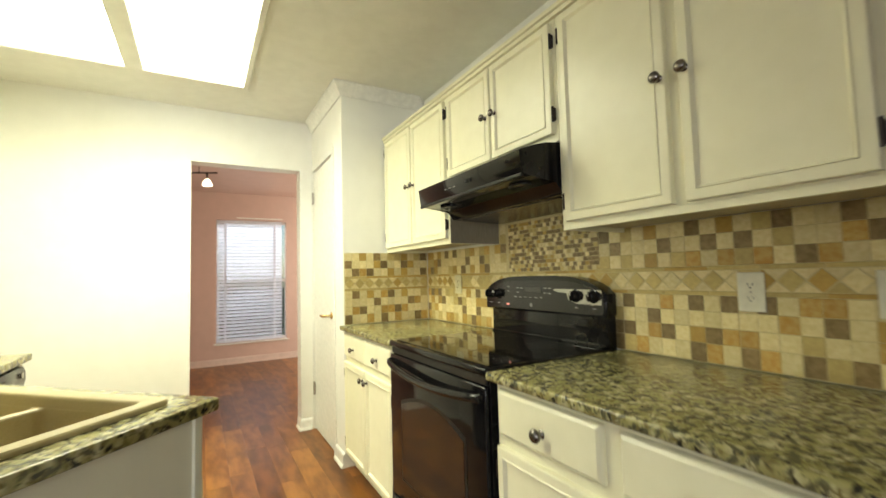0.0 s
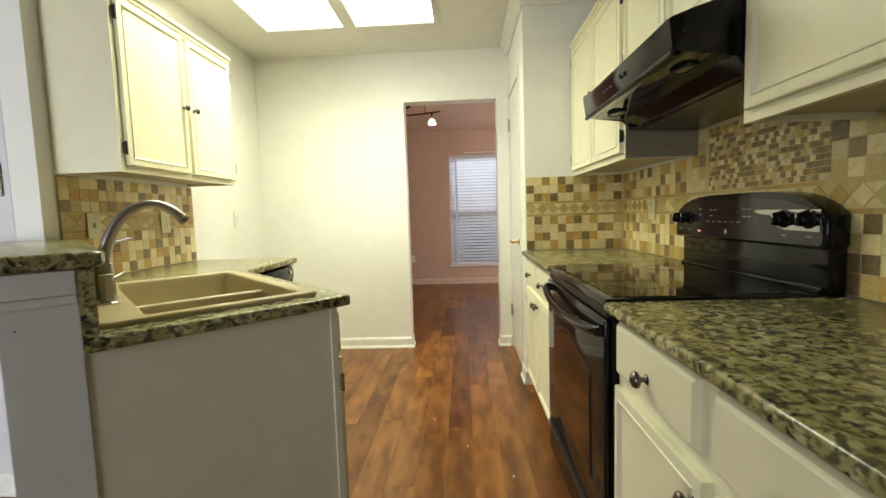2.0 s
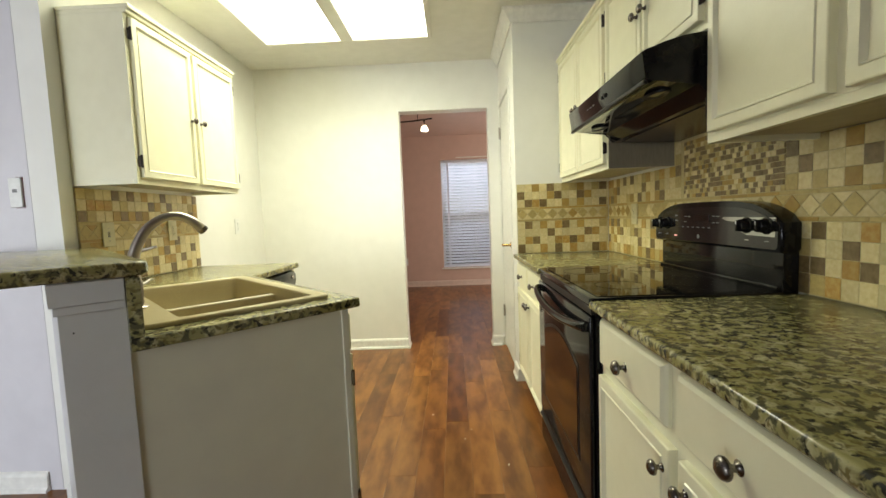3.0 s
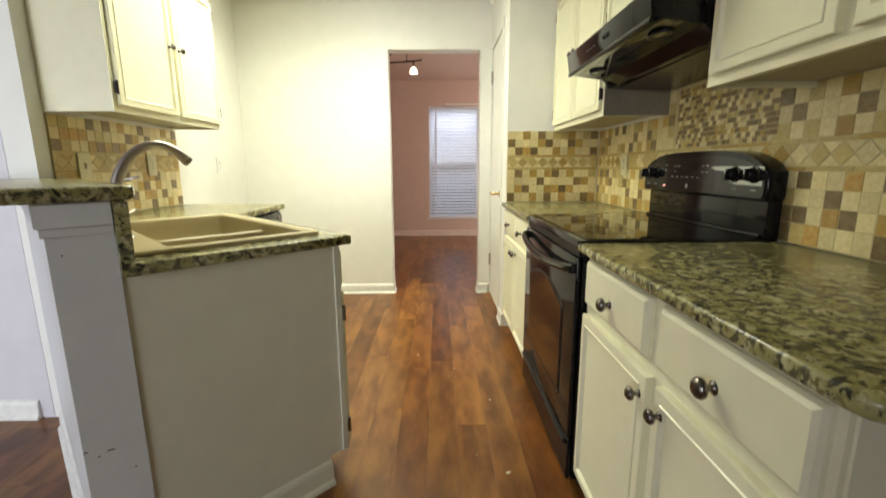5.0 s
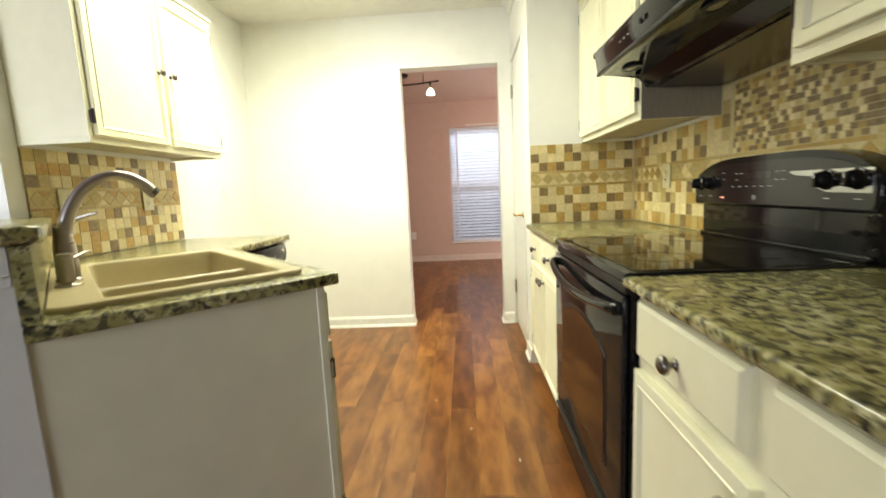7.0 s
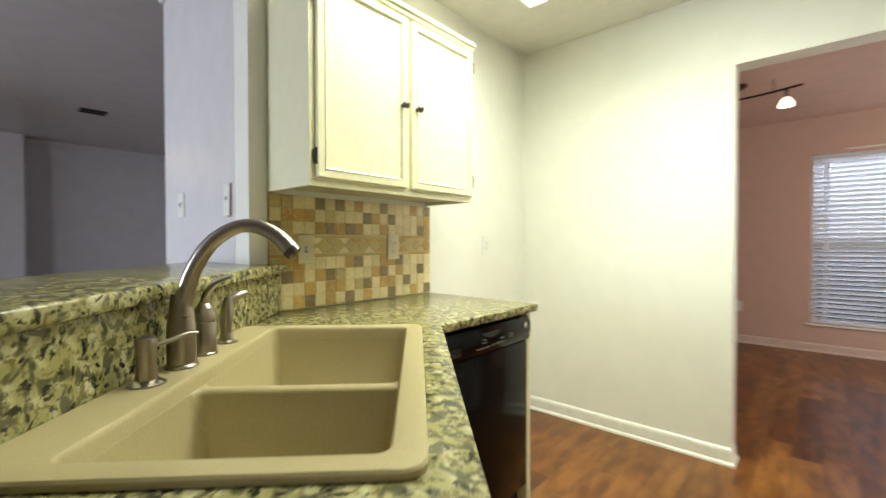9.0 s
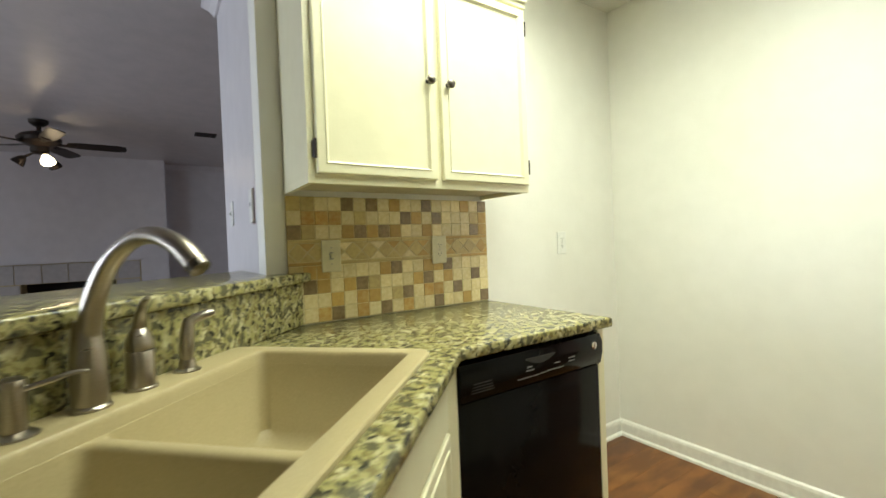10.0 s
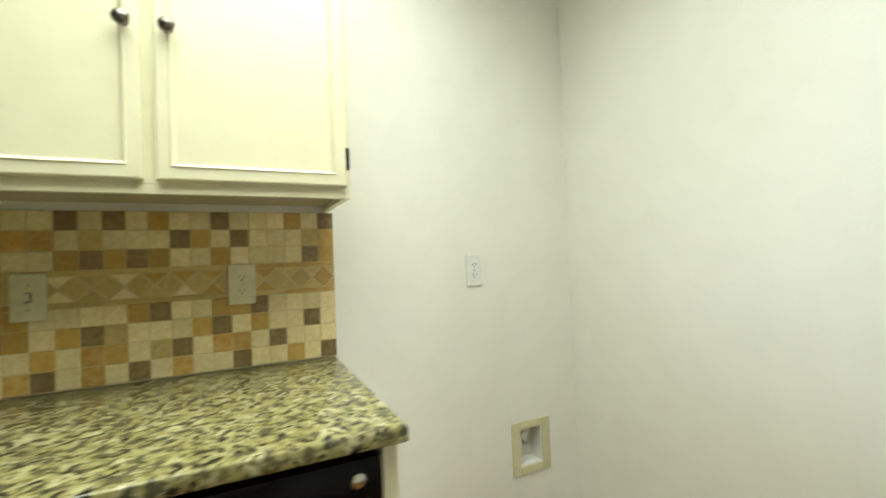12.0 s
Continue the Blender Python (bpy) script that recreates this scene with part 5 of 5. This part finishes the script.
right = backsplash("travertine mosaic backsplash behind the range", faces_left(XR, R0), RW, rows[:3], rows[3:7], first=-0.0091, pitch=RP, gems="tgtcg", tris="cctcc", drop=DROP, skip=lambda x, z: (MX0 - 0.03 < x < MX1 - 0.02 and z > BZ1 - 0.01) or (z < 1.0 and R0 - 1.86 < x < R0 - 1.16))
# the wall between counter and hood carries on with two more courses and a panel of small brick tiles
bm = box(R0 - 1.850, R0 - 1.085, -0.0085, -0.0006, BZ1 + 3 * ROWH, 1.460)
part("grout_bed", bm, M_GROUT, right)
for k in range(16):
    x = (17 + k) * RP - 0.0091
    if x < MX0 - 0.03 or x > MX1 - 0.02:
        for r in range(2):
            put_tile(right, x + GAP / 2, BZ1 + (3 + r) * ROWH + GAP / 2, RP - GAP, ROWH - GAP, pick())
vs, fs, ms = [], [], []
rw, rh = 0.0225, 0.0190
nr = int((1.460 - BZ1) / rh)
keys = "ctgb"
for r in range(nr):
    x = MX0 - (rw / 2 if r % 2 else 0)
    while x < MX1:
        a, b = max(x, MX0) + 0.0011, min(x + rw, MX1) - 0.0011
        if b - a > 0.004:
            z0, z1 = BZ1 + r * rh + 0.0011, BZ1 + (r + 1) * rh - 0.0011
            o = len(vs)
            t = -0.0095 - 0.001 * rng.random()
            vs += [(a, -0.005, z0), (b, -0.005, z0), (b, -0.005, z1), (a, -0.005, z1), (a, t, z0), (b, t, z0), (b, t, z1), (a, t, z1)]
            fs += [(o + i, o + (i + 1) % 4, o + 4 + (i + 1) % 4, o + 4 + i) for i in range(4)] + [(o + 4, o + 5, o + 6, o + 7)]
            ms += [rng.choices(range(4), (20, 22, 9, 49))[0]] * 5
        x += rw
me = bpy.data.meshes.new("mosaic")
me.from_pydata(vs, [], fs)
for k in keys:
    me.materials.append(TILE[k])
me.polygons.foreach_set("material_index", ms)
mo = new("mosaic", me)
mo.parent = right
tagged(mo, "panel of small travertine brick tiles", kind="stuff")

# ---- floor planks ----
bm = box(LX, XR, LY0, YF + 0.1, -0.0118, -0.0045)
box(-2.149, 3.0, YF + 0.1, DY, -0.0118, -0.0045, bm=bm)
floor = structure("floor", bm, M_SOOT, "reddish-brown laminate plank floor with a satin sheen", "floor")
PW = 0.127
prng = random.Random(11)
plank_cache = {}
rest = [([], []) for w in WOOD]


def plank_shape(w, l):
    e = 0.0004
    v = [(0, 0, -0.004), (w, 0, -0.004), (w, l, -0.004), (0, l, -0.004), (0, 0, -e), (w, 0, -e), (w, l, -e), (0, l, -e), (e, e, 0), (w - e, e, 0), (w - e, l - e, 0), (e, l - e, 0)]
    f = [(0, 1, 5, 4), (1, 2, 6, 5), (2, 3, 7, 6), (3, 0, 4, 7), (4, 5, 9, 8), (5, 6, 10, 9), (6, 7, 11, 10), (7, 4, 8, 11), (8, 9, 10, 11)]
    return v, f


x = LX
while x < 3.0 - PW:
    y = LY0 - prng.random() * 1.0
    while y < DY:
        l = prng.choice((0.6, 0.9, 1.2, 1.2))
        a, b = max(y, LY0), min(y + l, DY)
        ln, wd = round(b - a - 0.0004, 4), PW - 0.0004
        m = prng.choices((0, 1, 2), (45, 33, 22))[0]
        outside = (x > XR and b < YF + 0.2) or (x < -2.15 and a > LY1 + 0.05)
        if ln > 0.02 and not outside:
            if -1.35 < x < 0.95 and a > -0.7 and b < 6.2:
                k = (ln, m)
                if k not in plank_cache:
                    me = bpy.data.meshes.new("plank")
                    me.from_pydata(*plank_shape(wd, ln)[:1], [], plank_shape(wd, ln)[1])
                    me.materials.append(WOOD[m])
                    plank_cache[k] = me
                ob = new("plank", plank_cache[k])
                ob.parent, ob.location = floor, (x, a, 0)
            else:
                v, f = plank_shape(wd, ln)
                V, F = rest[m]
                o = len(V)
                V += [(p[0] + x, p[1] + a, p[2]) for p in v]
                F += [tuple(i + o for i in q) for q in f]
        y += l
    x += PW
for m, (V, F) in enumerate(rest):
    me = bpy.data.meshes.new("planks")
    me.from_pydata(V, [], F)
    me.materials.append(WOOD[m])
    ob = new("planks", me)
    ob.parent = floor
    tagged(ob, "more of the laminate planks", kind="stuff")

# flecks of dried paint on the planks
vs, fs = [], []
for fx, fy, fl, fa in ((0.596, 1.21, 0.012, 20), (0.590, 1.717, 0.009, 70), (0.394, 1.956, 0.007, 40), (0.212, 2.236, 0.008, 10), (0.489, 1.314, 0.004, 0), (0.43, 2.05, 0.004, 30), (0.30, 1.45, 0.003, 0)):
    o = len(vs)
    c, sn = math.cos(radians(fa)), math.sin(radians(fa))
    for px, py in ((-1, 0), (-0.2, 0.35), (1, 0.15), (0.4, -0.3)):
        for z in (0.0002, 0.0009):
            vs.append((fx + fl * (px * c - py * sn), fy + fl * (px * sn + py * c), z))
    fs += [(o, o + 2, o + 4, o + 6), (o + 1, o + 3, o + 5, o + 7)] + [(o + 2 * k, (o + 2 * ((k + 1) % 4)), o + 2 * ((k + 1) % 4) + 1, o + 2 * k + 1) for k in range(4)]
me = bpy.data.meshes.new("paint_flecks")
me.from_pydata(vs, [], fs)
me.materials.append(M_TRIM)
tagged(new("paint_flecks", me), "tiny flecks of white paint on the planks", "paint fleck", kind="stuff")
